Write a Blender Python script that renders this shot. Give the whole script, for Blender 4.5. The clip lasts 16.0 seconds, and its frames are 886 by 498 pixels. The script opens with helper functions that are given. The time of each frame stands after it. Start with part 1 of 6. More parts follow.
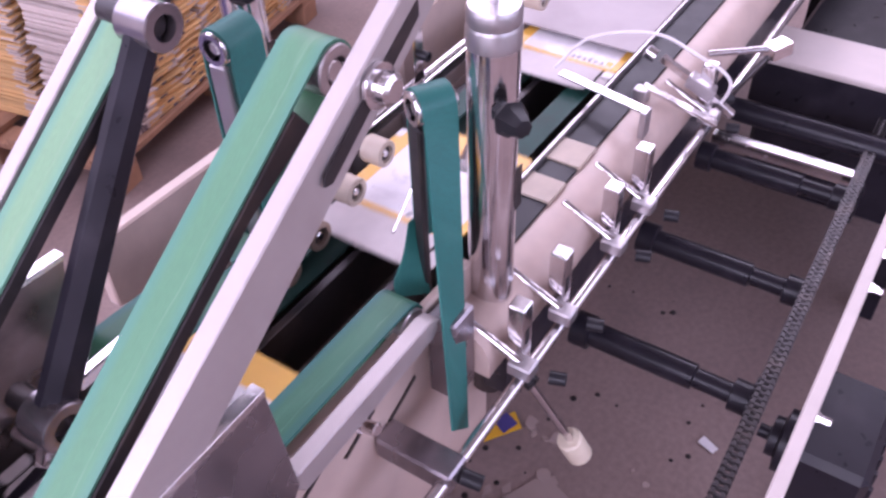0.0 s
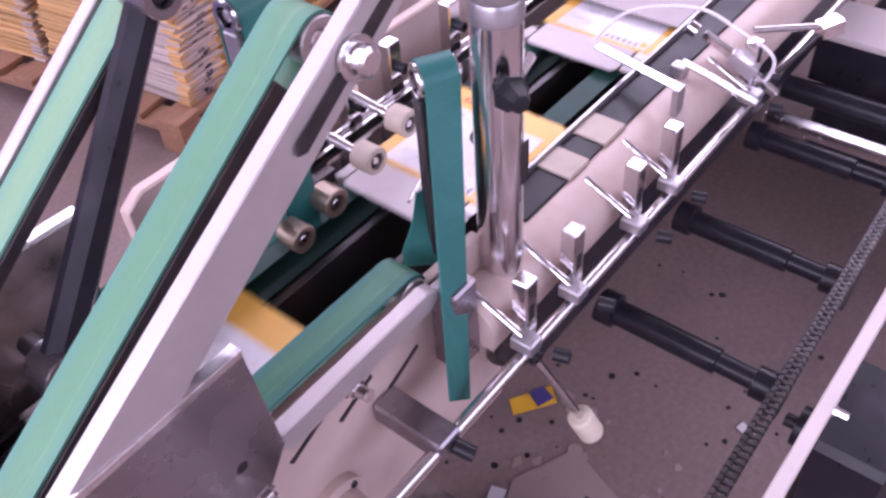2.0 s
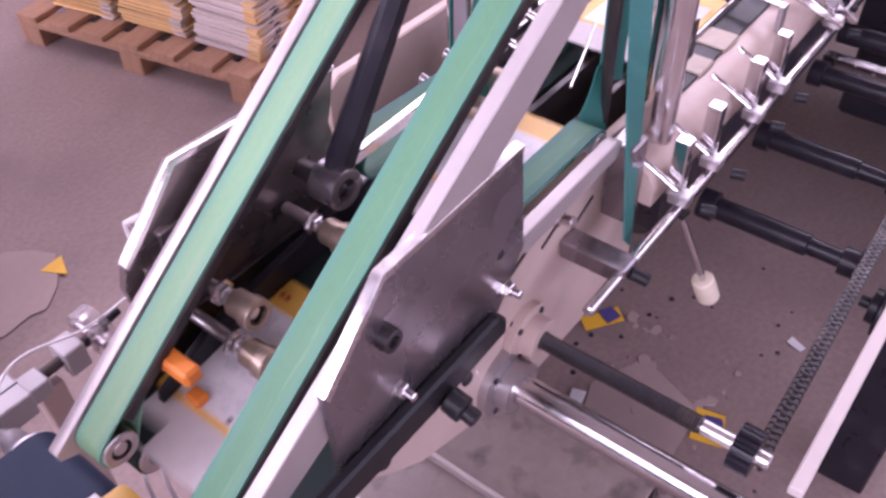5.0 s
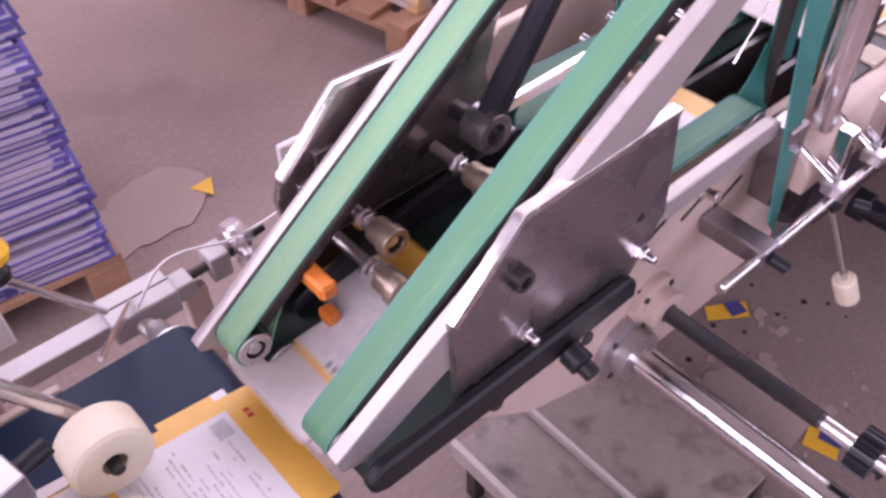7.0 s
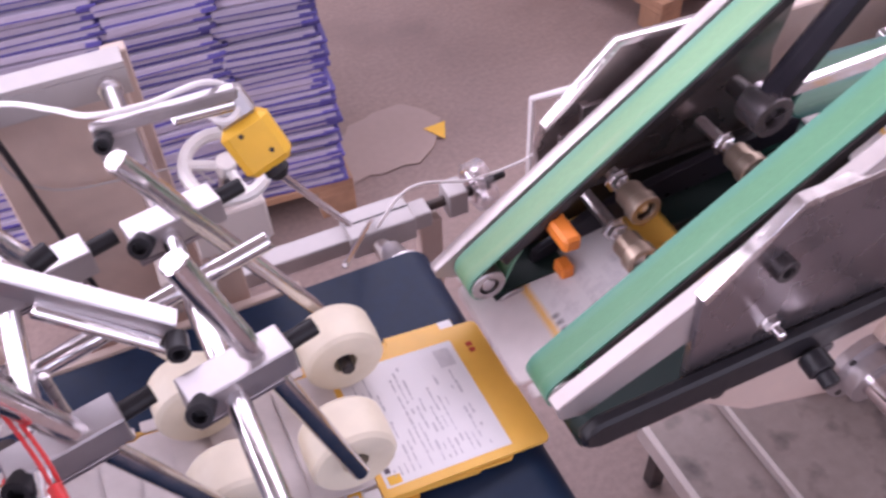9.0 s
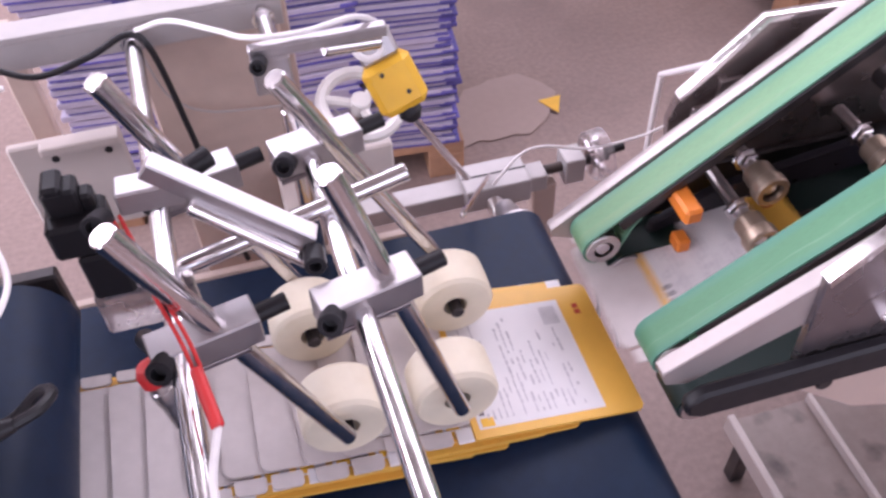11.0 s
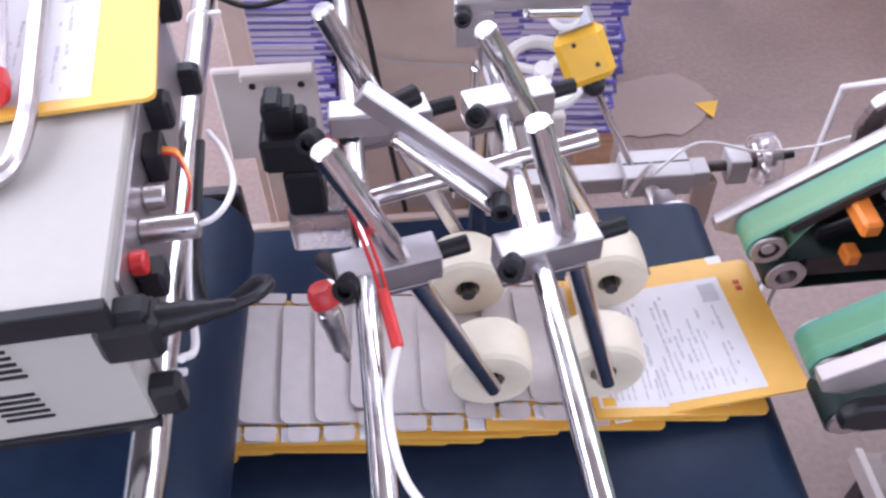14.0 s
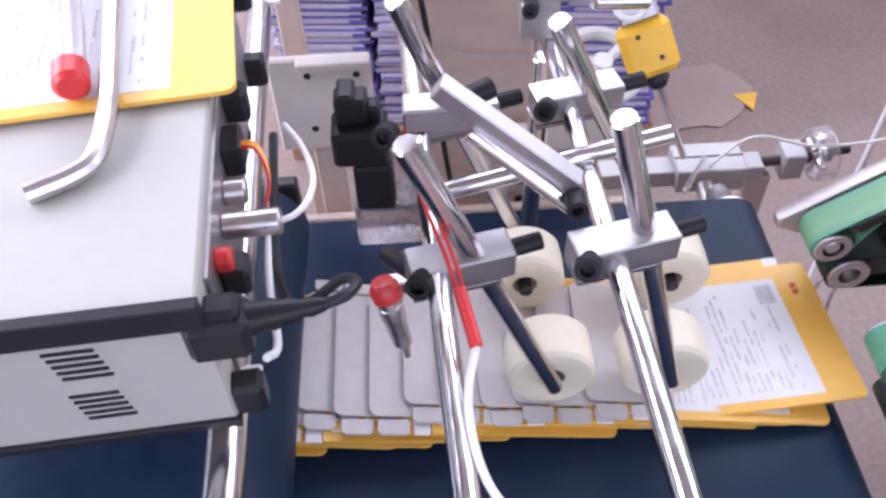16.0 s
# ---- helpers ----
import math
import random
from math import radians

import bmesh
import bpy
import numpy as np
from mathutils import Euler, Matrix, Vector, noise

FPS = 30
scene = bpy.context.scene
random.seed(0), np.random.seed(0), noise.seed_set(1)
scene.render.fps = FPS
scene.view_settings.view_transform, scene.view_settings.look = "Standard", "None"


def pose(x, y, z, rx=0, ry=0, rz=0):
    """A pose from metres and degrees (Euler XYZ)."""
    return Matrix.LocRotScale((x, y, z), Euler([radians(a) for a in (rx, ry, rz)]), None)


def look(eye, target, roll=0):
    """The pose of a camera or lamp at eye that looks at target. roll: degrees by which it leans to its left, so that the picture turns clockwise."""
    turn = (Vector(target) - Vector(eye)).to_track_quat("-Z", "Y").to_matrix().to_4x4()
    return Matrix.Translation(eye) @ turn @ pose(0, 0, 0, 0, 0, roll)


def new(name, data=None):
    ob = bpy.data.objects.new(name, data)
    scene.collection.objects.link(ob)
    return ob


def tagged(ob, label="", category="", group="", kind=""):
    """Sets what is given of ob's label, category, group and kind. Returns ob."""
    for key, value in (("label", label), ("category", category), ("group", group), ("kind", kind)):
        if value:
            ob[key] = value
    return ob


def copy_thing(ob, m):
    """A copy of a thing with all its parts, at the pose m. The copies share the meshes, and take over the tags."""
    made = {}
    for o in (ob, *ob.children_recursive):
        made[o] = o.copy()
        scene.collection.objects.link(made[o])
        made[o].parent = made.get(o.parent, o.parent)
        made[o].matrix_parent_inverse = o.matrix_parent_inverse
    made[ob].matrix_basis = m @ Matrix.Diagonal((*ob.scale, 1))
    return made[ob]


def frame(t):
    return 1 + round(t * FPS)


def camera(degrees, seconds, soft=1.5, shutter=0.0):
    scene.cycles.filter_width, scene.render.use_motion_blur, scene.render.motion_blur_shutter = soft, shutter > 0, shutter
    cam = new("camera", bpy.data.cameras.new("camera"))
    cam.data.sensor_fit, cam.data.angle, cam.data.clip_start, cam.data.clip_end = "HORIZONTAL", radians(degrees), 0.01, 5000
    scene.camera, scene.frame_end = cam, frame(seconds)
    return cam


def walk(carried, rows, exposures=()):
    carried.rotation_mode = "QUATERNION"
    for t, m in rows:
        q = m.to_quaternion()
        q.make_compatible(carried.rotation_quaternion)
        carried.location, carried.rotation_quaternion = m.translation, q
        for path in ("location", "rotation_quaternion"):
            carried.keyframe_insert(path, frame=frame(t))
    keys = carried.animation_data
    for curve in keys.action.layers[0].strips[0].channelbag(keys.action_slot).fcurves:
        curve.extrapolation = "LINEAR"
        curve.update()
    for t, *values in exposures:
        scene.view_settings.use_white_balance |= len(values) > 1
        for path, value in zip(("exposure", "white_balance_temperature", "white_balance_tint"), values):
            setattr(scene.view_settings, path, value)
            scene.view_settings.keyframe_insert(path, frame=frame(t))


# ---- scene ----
cam = camera(54.1, 16.0, soft=2.7, shutter=0.5)
PATH = [  # seconds, x, y, z, turn about x, y, z
    (0.0, 0.0000, 0.0000, 1.7170, 47.634, 1.656, -56.878),
    (0.5, 0.0020, -0.0166, 1.7180, 47.473, 2.114, -56.064),
    (1.0, 0.0346, -0.0481, 1.7238, 47.004, 3.029, -53.880),
    (1.5, 0.0552, -0.0695, 1.7219, 46.218, 3.521, -51.962),
    (2.0, 0.0501, -0.0724, 1.7201, 45.811, 3.425, -51.336),
    (2.5, -0.0095, -0.0547, 1.7285, 46.612, 2.982, -52.635),
    (3.0, -0.0950, -0.0296, 1.7264, 46.658, 1.984, -54.214),
    (3.5, -0.1679, -0.0130, 1.7219, 46.839, 1.374, -54.781),
    (4.0, -0.2521, -0.0115, 1.7214, 46.856, 1.222, -54.562),
    (6.5, -0.4023, -0.0336, 1.7176, 45.238, 1.329, -44.664),
    (7.0, -0.4039, -0.0296, 1.7122, 44.883, 1.075, -41.155),
    (7.5, -0.4165, -0.0307, 1.7093, 44.536, 1.000, -37.754),
    (8.0, -0.4343, -0.0265, 1.7058, 44.004, 1.324, -33.634),
    (8.5, -0.4536, -0.0193, 1.7034, 43.853, 1.876, -29.057),
    (9.0, -0.4742, -0.0104, 1.7011, 43.513, 2.177, -24.536),
    (11.5, -0.5401, -0.0380, 1.6933, 42.272, 1.366, -13.771),
    (12.0, -0.5580, -0.0401, 1.6912, 42.204, 1.158, -11.055),
    (12.5, -0.5732, -0.0414, 1.6890, 41.922, 1.247, -8.548),
    (13.0, -0.5861, -0.0431, 1.6879, 41.970, 0.746, -7.390),
    (13.5, -0.5944, -0.0499, 1.6888, 41.920, 1.035, -6.191),
    (14.0, -0.5965, -0.0583, 1.6891, 41.992, 1.168, -4.486),
    (14.5, -0.5972, -0.0622, 1.6866, 41.809, 1.105, -2.841),
    (15.0, -0.6017, -0.0665, 1.6844, 41.857, 1.486, -1.393),
    (15.5, -0.6103, -0.0533, 1.6817, 41.571, 1.908, -1.532),
    (16.0, -0.6448, -0.0392, 1.6848, 41.194, 1.535, -3.209),
]
EXPOSURES = [(0.0, 0.82, 5750, 36), (4.0, 0.88, 5850, 41), (7.0, 0.88, 6150, 33), (9.0, 0.88, 6100, 27), (11.5, 0.88, 6100, 20), (13.0, 0.98, 5800, 13), (14.0, 1.01, 5650, 11), (16.0, 1.03, 5600, 10)]
walk(cam, [(t, pose(*p)) for t, *p in PATH], EXPOSURES)

# ---- world and light ----
world = bpy.data.worlds.new("daylight")
scene.world = world
world.use_nodes = True
wn = world.node_tree
sky = wn.nodes.new("ShaderNodeTexSky")
sky.sky_type, sky.sun_disc, sky.sun_elevation, sky.sun_rotation = "NISHITA", False, radians(48), radians(250)
wn.links.new(sky.outputs[0], wn.nodes["Background"].inputs[0])
wn.nodes["Background"].inputs[1].default_value = 0.12
ROOM = dict(x0=-4.6, x1=7.0, y0=-3.4, y1=4.7, h=6.6)


def window_light(m, sx, sy, watts, colour):
    data = bpy.data.lights.new("window_daylight", "AREA")
    data.shape, data.size, data.size_y, data.energy, data.color = "RECTANGLE", sx, sy, watts, colour
    ob = new("window_daylight", data)
    ob.matrix_world = m
    return ob


DAY = (1.0, 0.93, 0.95)
window_light(look((-4.5, 1.05, 3.1), (0, 0.9, 0.9)), 6.9, 3.4, 290, DAY)
window_light(look((1.0, 4.6, 4.8), (0.3, 0.5, 0.8)), 8.6, 2.8, 185, DAY)
window_light(look((6.9, 1.8, 5.15), (0.5, 0.5, 0.8)), 5.4, 2.0, 170, DAY)
window_light(look((1.4, -3.3, 2.5), (0.5, 0.4, 0.6)), 7.0, 2.2, 56, DAY)


# ---- materials ----
def material(name, colour, rough=0.5, metal=0.0, vary=0.12, scale=18.0, bump=0.05, stain=None, stain_amount=0.0, stain_scale=3.0,
             stretch=(1, 1, 1), each=0.0, coat=0.0, shine=0.5):
    m = bpy.data.materials.new(name)
    m.use_nodes = True
    nt = m.node_tree
    N, L = nt.nodes, nt.links
    b = N["Principled BSDF"]
    b.inputs["Metallic"].default_value = metal
    b.inputs["Coat Weight"].default_value = coat
    b.inputs["Specular IOR Level"].default_value = shine
    co = N.new("ShaderNodeTexCoord")
    mp = N.new("ShaderNodeMapping")
    mp.inputs["Scale"].default_value = stretch
    L.new(co.outputs["Object"], mp.inputs["Vector"])

    def noise_node(s, d=4.0):
        n = N.new("ShaderNodeTexNoise")
        n.inputs["Scale"].default_value, n.inputs["Detail"].default_value = s, d
        L.new(mp.outputs[0], n.inputs["Vector"])
        return n.outputs["Fac"]

    def spread(v, lo, hi):
        r = N.new("ShaderNodeMapRange")
        r.inputs[1].default_value, r.inputs[2].default_value = 0.25, 0.75
        r.inputs[3].default_value, r.inputs[4].default_value = lo, hi
        L.new(v, r.inputs[0])
        return r.outputs[0]

    fine, broad = noise_node(scale), noise_node(stain_scale, 6.0)
    hsv = N.new("ShaderNodeHueSaturation")
    hsv.inputs["Color"].default_value = (*colour, 1)
    mul = N.new("ShaderNodeMath")
    mul.operation = "MULTIPLY"
    L.new(spread(fine, 1 - vary, 1 + vary), mul.inputs[0])
    L.new(spread(broad, 1 - vary, 1 + vary), mul.inputs[1])
    out = mul.outputs[0]
    if each:
        geo = N.new("ShaderNodeObjectInfo")
        r = N.new("ShaderNodeMapRange")
        r.inputs[3].default_value, r.inputs[4].default_value = 1 - each, 1 + each
        L.new(geo.outputs["Random"], r.inputs[0])
        k = N.new("ShaderNodeMath")
        k.operation = "MULTIPLY"
        L.new(out, k.inputs[0]), L.new(r.outputs[0], k.inputs[1])
        out = k.outputs[0]
    L.new(out, hsv.inputs["Value"])
    col = hsv.outputs[0]
    if stain:
        mix = N.new("ShaderNodeMix")
        mix.data_type = "RGBA"
        ramp = N.new("ShaderNodeMapRange")
        ramp.inputs[1].default_value, ramp.inputs[2].default_value = 0.52, 0.72
        ramp.inputs[3].default_value, ramp.inputs[4].default_value = 0.0, stain_amount
        L.new(noise_node(stain_scale * 1.7, 8.0), ramp.inputs[0])
        L.new(ramp.outputs[0], mix.inputs["Factor"])
        L.new(col, mix.inputs["A"])
        mix.inputs["B"].default_value = (*stain, 1)
        col = mix.outputs["Result"]
    L.new(col, b.inputs["Base Color"])
    L.new(spread(fine, max(0.02, rough - 0.08), min(1, rough + 0.08)), b.inputs["Roughness"])
    if bump:
        bp = N.new("ShaderNodeBump")
        bp.inputs["Strength"].default_value, bp.inputs["Distance"].default_value = bump, 0.002
        L.new(fine, bp.inputs["Height"])
        L.new(bp.outputs[0], b.inputs["Normal"])
    return m


CONCRETE = material("floor_concrete", (0.258, 0.188, 0.170), 0.68, 0, 0.17, 60, 0.2, (0.155, 0.112, 0.104), 0.65, 1.3)
PLASTER = material("wall_plaster", (0.36, 0.32, 0.315), 0.85, 0, 0.06, 20, 0.1)
PAINT = material("pinkish_machine_paint", (0.51, 0.395, 0.34), 0.42, 0, 0.06, 40, 0.04, (0.2, 0.15, 0.14), 0.25, 6.0)
PAINT_DIRTY = material("oily_machine_paint", (0.27, 0.215, 0.195), 0.45, 0, 0.1, 40, 0.05, (0.04, 0.03, 0.03), 0.85, 7.0)
CREAM = material("cream_grey_enamel", (0.55, 0.48, 0.45), 0.5, 0, 0.04, 30, 0.03, (0.4, 0.35, 0.32), 0.2, 5.0)
CHROME = material("polished_chrome", (0.72, 0.69, 0.70), 0.17, 1.0, 0.05, 30, 0.015, (0.42, 0.38, 0.38), 0.35, 5.0)
STEEL = material("brushed_steel", (0.62, 0.58, 0.58), 0.33, 1.0, 0.10, 70, 0.06, (0.25, 0.22, 0.22), 0.3, 8.0, (1, 1, 6))
ALU = material("machined_aluminium", (0.46, 0.43, 0.44), 0.38, 0.88, 0.05, 90, 0.02, (0.5, 0.46, 0.46), 0.25, 3.5)
BRIGHT = material("ground_bright_steel", (0.82, 0.78, 0.78), 0.22, 1.0, 0.04, 90, 0.02, (0.6, 0.56, 0.56), 0.2, 5.0)
PLATE = material("blued_steel_plate", (0.31, 0.275, 0.29), 0.27, 0.9, 0.12, 14, 0.05, (0.20, 0.17, 0.18), 0.3, 4.0)
DARKSTEEL = material("dark_oily_steel", (0.042, 0.036, 0.038), 0.38, 0.5, 0.25, 40, 0.08, (0.15, 0.11, 0.09), 0.4, 8.0)
BLACK = material("black_plastic", (0.014, 0.013, 0.016), 0.42, 0, 0.2, 40, 0.05, shine=0.3)
BLACKPAINT = material("black_machine_enamel", (0.016, 0.014, 0.020), 0.33, 0.0, 0.2, 30, 0.06, (0.06, 0.05, 0.06), 0.3, 9.0, shine=0.27)
RUBBER = material("cream_rubber", (0.73, 0.65, 0.51), 0.5, 0, 0.05, 30, 0.05, (0.55, 0.44, 0.28), 0.3, 12.0)
RUBBER_GREY = material("worn_beige_rubber", (0.50, 0.42, 0.34), 0.6, 0, 0.1, 40, 0.08, (0.3, 0.24, 0.2), 0.3, 14.0)
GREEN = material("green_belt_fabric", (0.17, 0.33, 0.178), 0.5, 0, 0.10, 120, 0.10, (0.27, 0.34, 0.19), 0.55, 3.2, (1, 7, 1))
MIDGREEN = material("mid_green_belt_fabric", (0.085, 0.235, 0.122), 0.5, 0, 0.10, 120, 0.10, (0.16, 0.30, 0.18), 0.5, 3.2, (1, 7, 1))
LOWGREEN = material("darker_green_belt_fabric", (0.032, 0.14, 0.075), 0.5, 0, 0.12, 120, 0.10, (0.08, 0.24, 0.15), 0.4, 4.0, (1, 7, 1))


def belt_wear(m, edge, seam):
    """Lengthwise wear on a belt: bluer edges and a pale frayed seam, across the belt's width."""
    N, L = m.node_tree.nodes, m.node_tree.links
    b = N["Principled BSDF"]
    src = b.inputs["Base Color"].links[0].from_socket
    sep = N.new("ShaderNodeSeparateXYZ")
    L.new(N.new("ShaderNodeTexCoord").outputs["Generated"], sep.inputs[0])
    rough_edge = N.new("ShaderNodeTexNoise")
    rough_edge.inputs["Scale"].default_value = 9.0
    add = N.new("ShaderNodeMath")
    add.operation = "MULTIPLY_ADD"
    L.new(rough_edge.outputs["Fac"], add.inputs[0])
    add.inputs[1].default_value = 0.16
    L.new(sep.outputs["Y"], add.inputs[2])
    for pts, colour in (((0.10, 0.34, 0.80, 1.06), edge), ((0.385, 0.395, 0.40, 0.412), seam)):
        r = N.new("ShaderNodeValToRGB")
        el = r.color_ramp.elements
        el[0].position, el[1].position = pts[0], min(1.0, pts[3])
        inside = colour is seam
        lo, hi = ((0, 0, 0, 1), (0.7, 0.7, 0.7, 1)) if inside else ((0.85, 0.85, 0.85, 1), (0, 0, 0, 1))
        el[0].color = el[1].color = lo
        for p in pts[1:3]:
            el.new(p).color = hi
        mix = N.new("ShaderNodeMix")
        mix.data_type = "RGBA"
        L.new(add.outputs[0], r.inputs[0])
        L.new(r.outputs[0], mix.inputs["Factor"])
        L.new(src, mix.inputs["A"])
        mix.inputs["B"].default_value = (*colour, 1)
        src = mix.outputs["Result"]
    L.new(src, b.inputs["Base Color"])


belt_wear(GREEN, (0.115, 0.29, 0.20), (0.22, 0.34, 0.22))
belt_wear(MIDGREEN, (0.07, 0.225, 0.16), (0.16, 0.31, 0.20))
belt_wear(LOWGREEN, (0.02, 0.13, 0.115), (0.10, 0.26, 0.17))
GREYPAINT = material("grey_machine_paint", (0.42, 0.39, 0.39), 0.42, 0.2, 0.06, 40, 0.04, (0.3, 0.27, 0.26), 0.3, 6.0)
TEAL = material("teal_belt_fabric", (0.018, 0.145, 0.125), 0.5, 0, 0.12, 120, 0.10, (0.05, 0.22, 0.19), 0.4, 6.0, (1, 7, 1))
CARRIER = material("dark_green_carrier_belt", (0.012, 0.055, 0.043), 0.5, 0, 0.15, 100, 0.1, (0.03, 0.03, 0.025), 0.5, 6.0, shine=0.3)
# even near-black green for the lower press belts, far darker than TEAL
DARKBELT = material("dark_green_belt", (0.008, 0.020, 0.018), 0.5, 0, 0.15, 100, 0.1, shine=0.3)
NAVY = material("navy_belt_rubber", (0.009, 0.020, 0.048), 0.46, 0, 0.15, 60, 0.08, (0.020, 0.036, 0.065), 0.4, 4.0, shine=0.22)
YELLOW = material("yellow_printed_card", (0.78, 0.44, 0.075), 0.36, 0, 0.05, 30, 0.03)
WHITE = material("white_printed_card", (0.72, 0.69, 0.70), 0.36, 0, 0.03, 30, 0.02)
GREYCARD = material("grey_board", (0.58, 0.525, 0.515), 0.7, 0, 0.05, 60, 0.05)
INK = material("grey_ink", (0.50, 0.47, 0.50), 0.6, 0, 0.2, 90, 0.0)
INKDARK = material("dark_ink", (0.10, 0.08, 0.10), 0.6, 0, 0.2, 90, 0.0)
INKRED = material("red_ink", (0.55, 0.07, 0.04), 0.6, 0, 0.1, 90, 0.0)
ORANGE = material("orange_plastic", (0.80, 0.23, 0.03), 0.45, 0, 0.08, 30, 0.04)
SWITCH = material("yellow_plastic", (0.78, 0.44, 0.03), 0.4, 0, 0.06, 30, 0.04)
RED = material("red_plastic", (0.55, 0.03, 0.03), 0.35, 0, 0.1, 30, 0.03)
CABLE_W = material("white_cable_sheath", (0.74, 0.70, 0.70), 0.5, 0, 0.04, 30, 0.02)
BROWNCARD = material("brown_cardboard", (0.42, 0.31, 0.25), 0.8, 0, 0.08, 40, 0.08, (0.3, 0.22, 0.17), 0.3, 4.0)
GREYPAPER = material("faded_cardboard", (0.36, 0.275, 0.25), 0.8, 0, 0.05, 40, 0.05)
WOOD = material("pallet_wood", (0.36, 0.20, 0.12), 0.75, 0, 0.15, 30, 0.12, (0.2, 0.11, 0.07), 0.4, 5.0, (1, 8, 1))
BOXPAINT = material("beige_powder_coat", (0.40, 0.375, 0.345), 0.6, 0, 0.03, 90, 0.05, (0.42, 0.39, 0.36), 0.2, 5.0, shine=0.3)
STACK_Y = material("yellow_edged_card_stack", (0.64, 0.40, 0.17), 0.75, 0, 0.10, 40, 0.1, None, 0, 3.0, (1, 1, 9), 0.22)
STACK_W = material("grey_edged_card_stack", (0.52, 0.44, 0.40), 0.75, 0, 0.10, 40, 0.1, None, 0, 3.0, (1, 1, 9), 0.20)
STACK_P = material("lilac_edged_card_stack", (0.38, 0.34, 0.44), 0.7, 0, 0.08, 40, 0.08, None, 0, 3.0, (1, 1, 9), 0.18)
STACK_B = material("violet_printed_edge", (0.085, 0.07, 0.27), 0.6, 0, 0.15, 40, 0.05, None, 0, 3.0, (1, 1, 9), 0.35)
GLASS = bpy.data.materials.new("clear_acrylic")
GLASS.use_nodes = True
_g = GLASS.node_tree.nodes["Principled BSDF"]
_g.inputs["Transmission Weight"].default_value, _g.inputs["Roughness"].default_value, _g.inputs["IOR"].default_value = 0.9, 0.08, 1.3
_g.inputs["Base Color"].default_value = (0.93, 0.90, 0.92, 1)


DULLCLEAR = material("scratched_clear_plastic", (0.62, 0.56, 0.56), 0.25, 0, 0.05, 40, 0.04, shine=0.2)
DULLCLEAR.node_tree.nodes["Principled BSDF"].inputs["Transmission Weight"].default_value = 0.85
DULLCLEAR.node_tree.nodes["Principled BSDF"].inputs["IOR"].default_value = 1.2


# ---- mesh helpers ----
def mesh_of(bm, name, mat, smooth=True):
    bmesh.ops.recalc_face_normals(bm, faces=bm.faces[:])
    me = bpy.data.meshes.new(name)
    bm.to_mesh(me)
    bm.free()
    for m in (mat if isinstance(mat, (list, tuple)) else [mat]):
        me.materials.append(m)
    if smooth:
        me.polygons.foreach_set("use_smooth", [True] * len(me.polygons))
        me.set_sharp_from_angle(angle=radians(35))
    return me


def thing(name, at=(0, 0, 0), label="", category="", group="", kind=""):
    ob = new(name)
    ob.empty_display_size = 0.02
    ob.location = at
    return tagged(ob, label, category, group, kind)


def part(name, bm, mat, parent, label="", origin=None):
    """One mesh under a thing, or under a part of it; bm is in world metres."""
    top, base = parent, Vector((0, 0, 0))
    while top:
        base = base + top.location
        top = top.parent
    o = Vector(origin) if origin else base
    bmesh.ops.translate(bm, verts=bm.verts[:], vec=-o)
    ob = new(name, mesh_of(bm, name, mat))
    ob.parent = parent
    ob.location = o - base
    return tagged(ob, label)


def single(name, bm, mat, label="", category="", group="", kind="", at=None):
    o = Vector(at) if at else Vector((0, 0, 0))
    bmesh.ops.translate(bm, verts=bm.verts[:], vec=-o)
    ob = new(name, mesh_of(bm, name, mat))
    ob.location = o
    return tagged(ob, label, category, group, kind)


def box(bm, a, b, bev=0.002, m=None, mi=0):
    c = [(p + q) / 2 for p, q in zip(a, b)]
    s = [abs(q - p) for p, q in zip(a, b)]
    t = Matrix.Translation(c) @ Matrix.Diagonal((*s, 1))
    vs = bmesh.ops.create_cube(bm, size=1.0, matrix=t)["verts"]
    if bev:
        es = list({e for v in vs for e in v.link_edges})
        r = bmesh.ops.bevel(bm, geom=es, offset=min(bev, min(s) * 0.45), segments=1, affect="EDGES", profile=0.5)
        vs = list({v for f in r["faces"] for v in f.verts} | {v for v in vs if v.is_valid})
    fs = {f for v in vs for f in v.link_faces}
    for f in fs:
        f.material_index = mi
    if m is not None:
        bmesh.ops.transform(bm, matrix=m, verts=vs)
    return vs


def lathe(bm, p, q, profile, seg=24, mi=0):
    """Revolves (radius, distance from p) round the line from p towards q."""
    p, q = Vector(p), Vector(q)
    m = Matrix.Translation(p) @ (q - p).to_track_quat("Z", "Y").to_matrix().to_4x4()
    rows = []
    for r, h in profile:
        if r <= 1e-6:
            rows.append([bm.verts.new(m @ Vector((0, 0, h)))])
        else:
            rows.append([bm.verts.new(m @ Vector((r * math.cos(2 * math.pi * i / seg), r * math.sin(2 * math.pi * i / seg), h))) for i in range(seg)])
    for a, b in zip(rows, rows[1:]):
        for i in range(seg):
            j = (i + 1) % seg
            if len(a) == 1 and len(b) == 1:
                continue
            vs = [a[0], b[j], b[i]] if len(a) == 1 else [a[i], a[j], b[0]] if len(b) == 1 else [a[i], a[j], b[j], b[i]]
            bm.faces.new(vs).material_index = mi


def cyl(bm, p, q, r, seg=20, bev=0.0015, r2=None, mi=0):
    h = (Vector(q) - Vector(p)).length
    r2 = r if r2 is None else r2
    e = min(bev, r * 0.4, r2 * 0.4, h * 0.3)
    lathe(bm, p, q, [(0, 0), (r - e, 0), (r, e), (r2, h - e), (r2 - e, h), (0, h)], seg, mi)


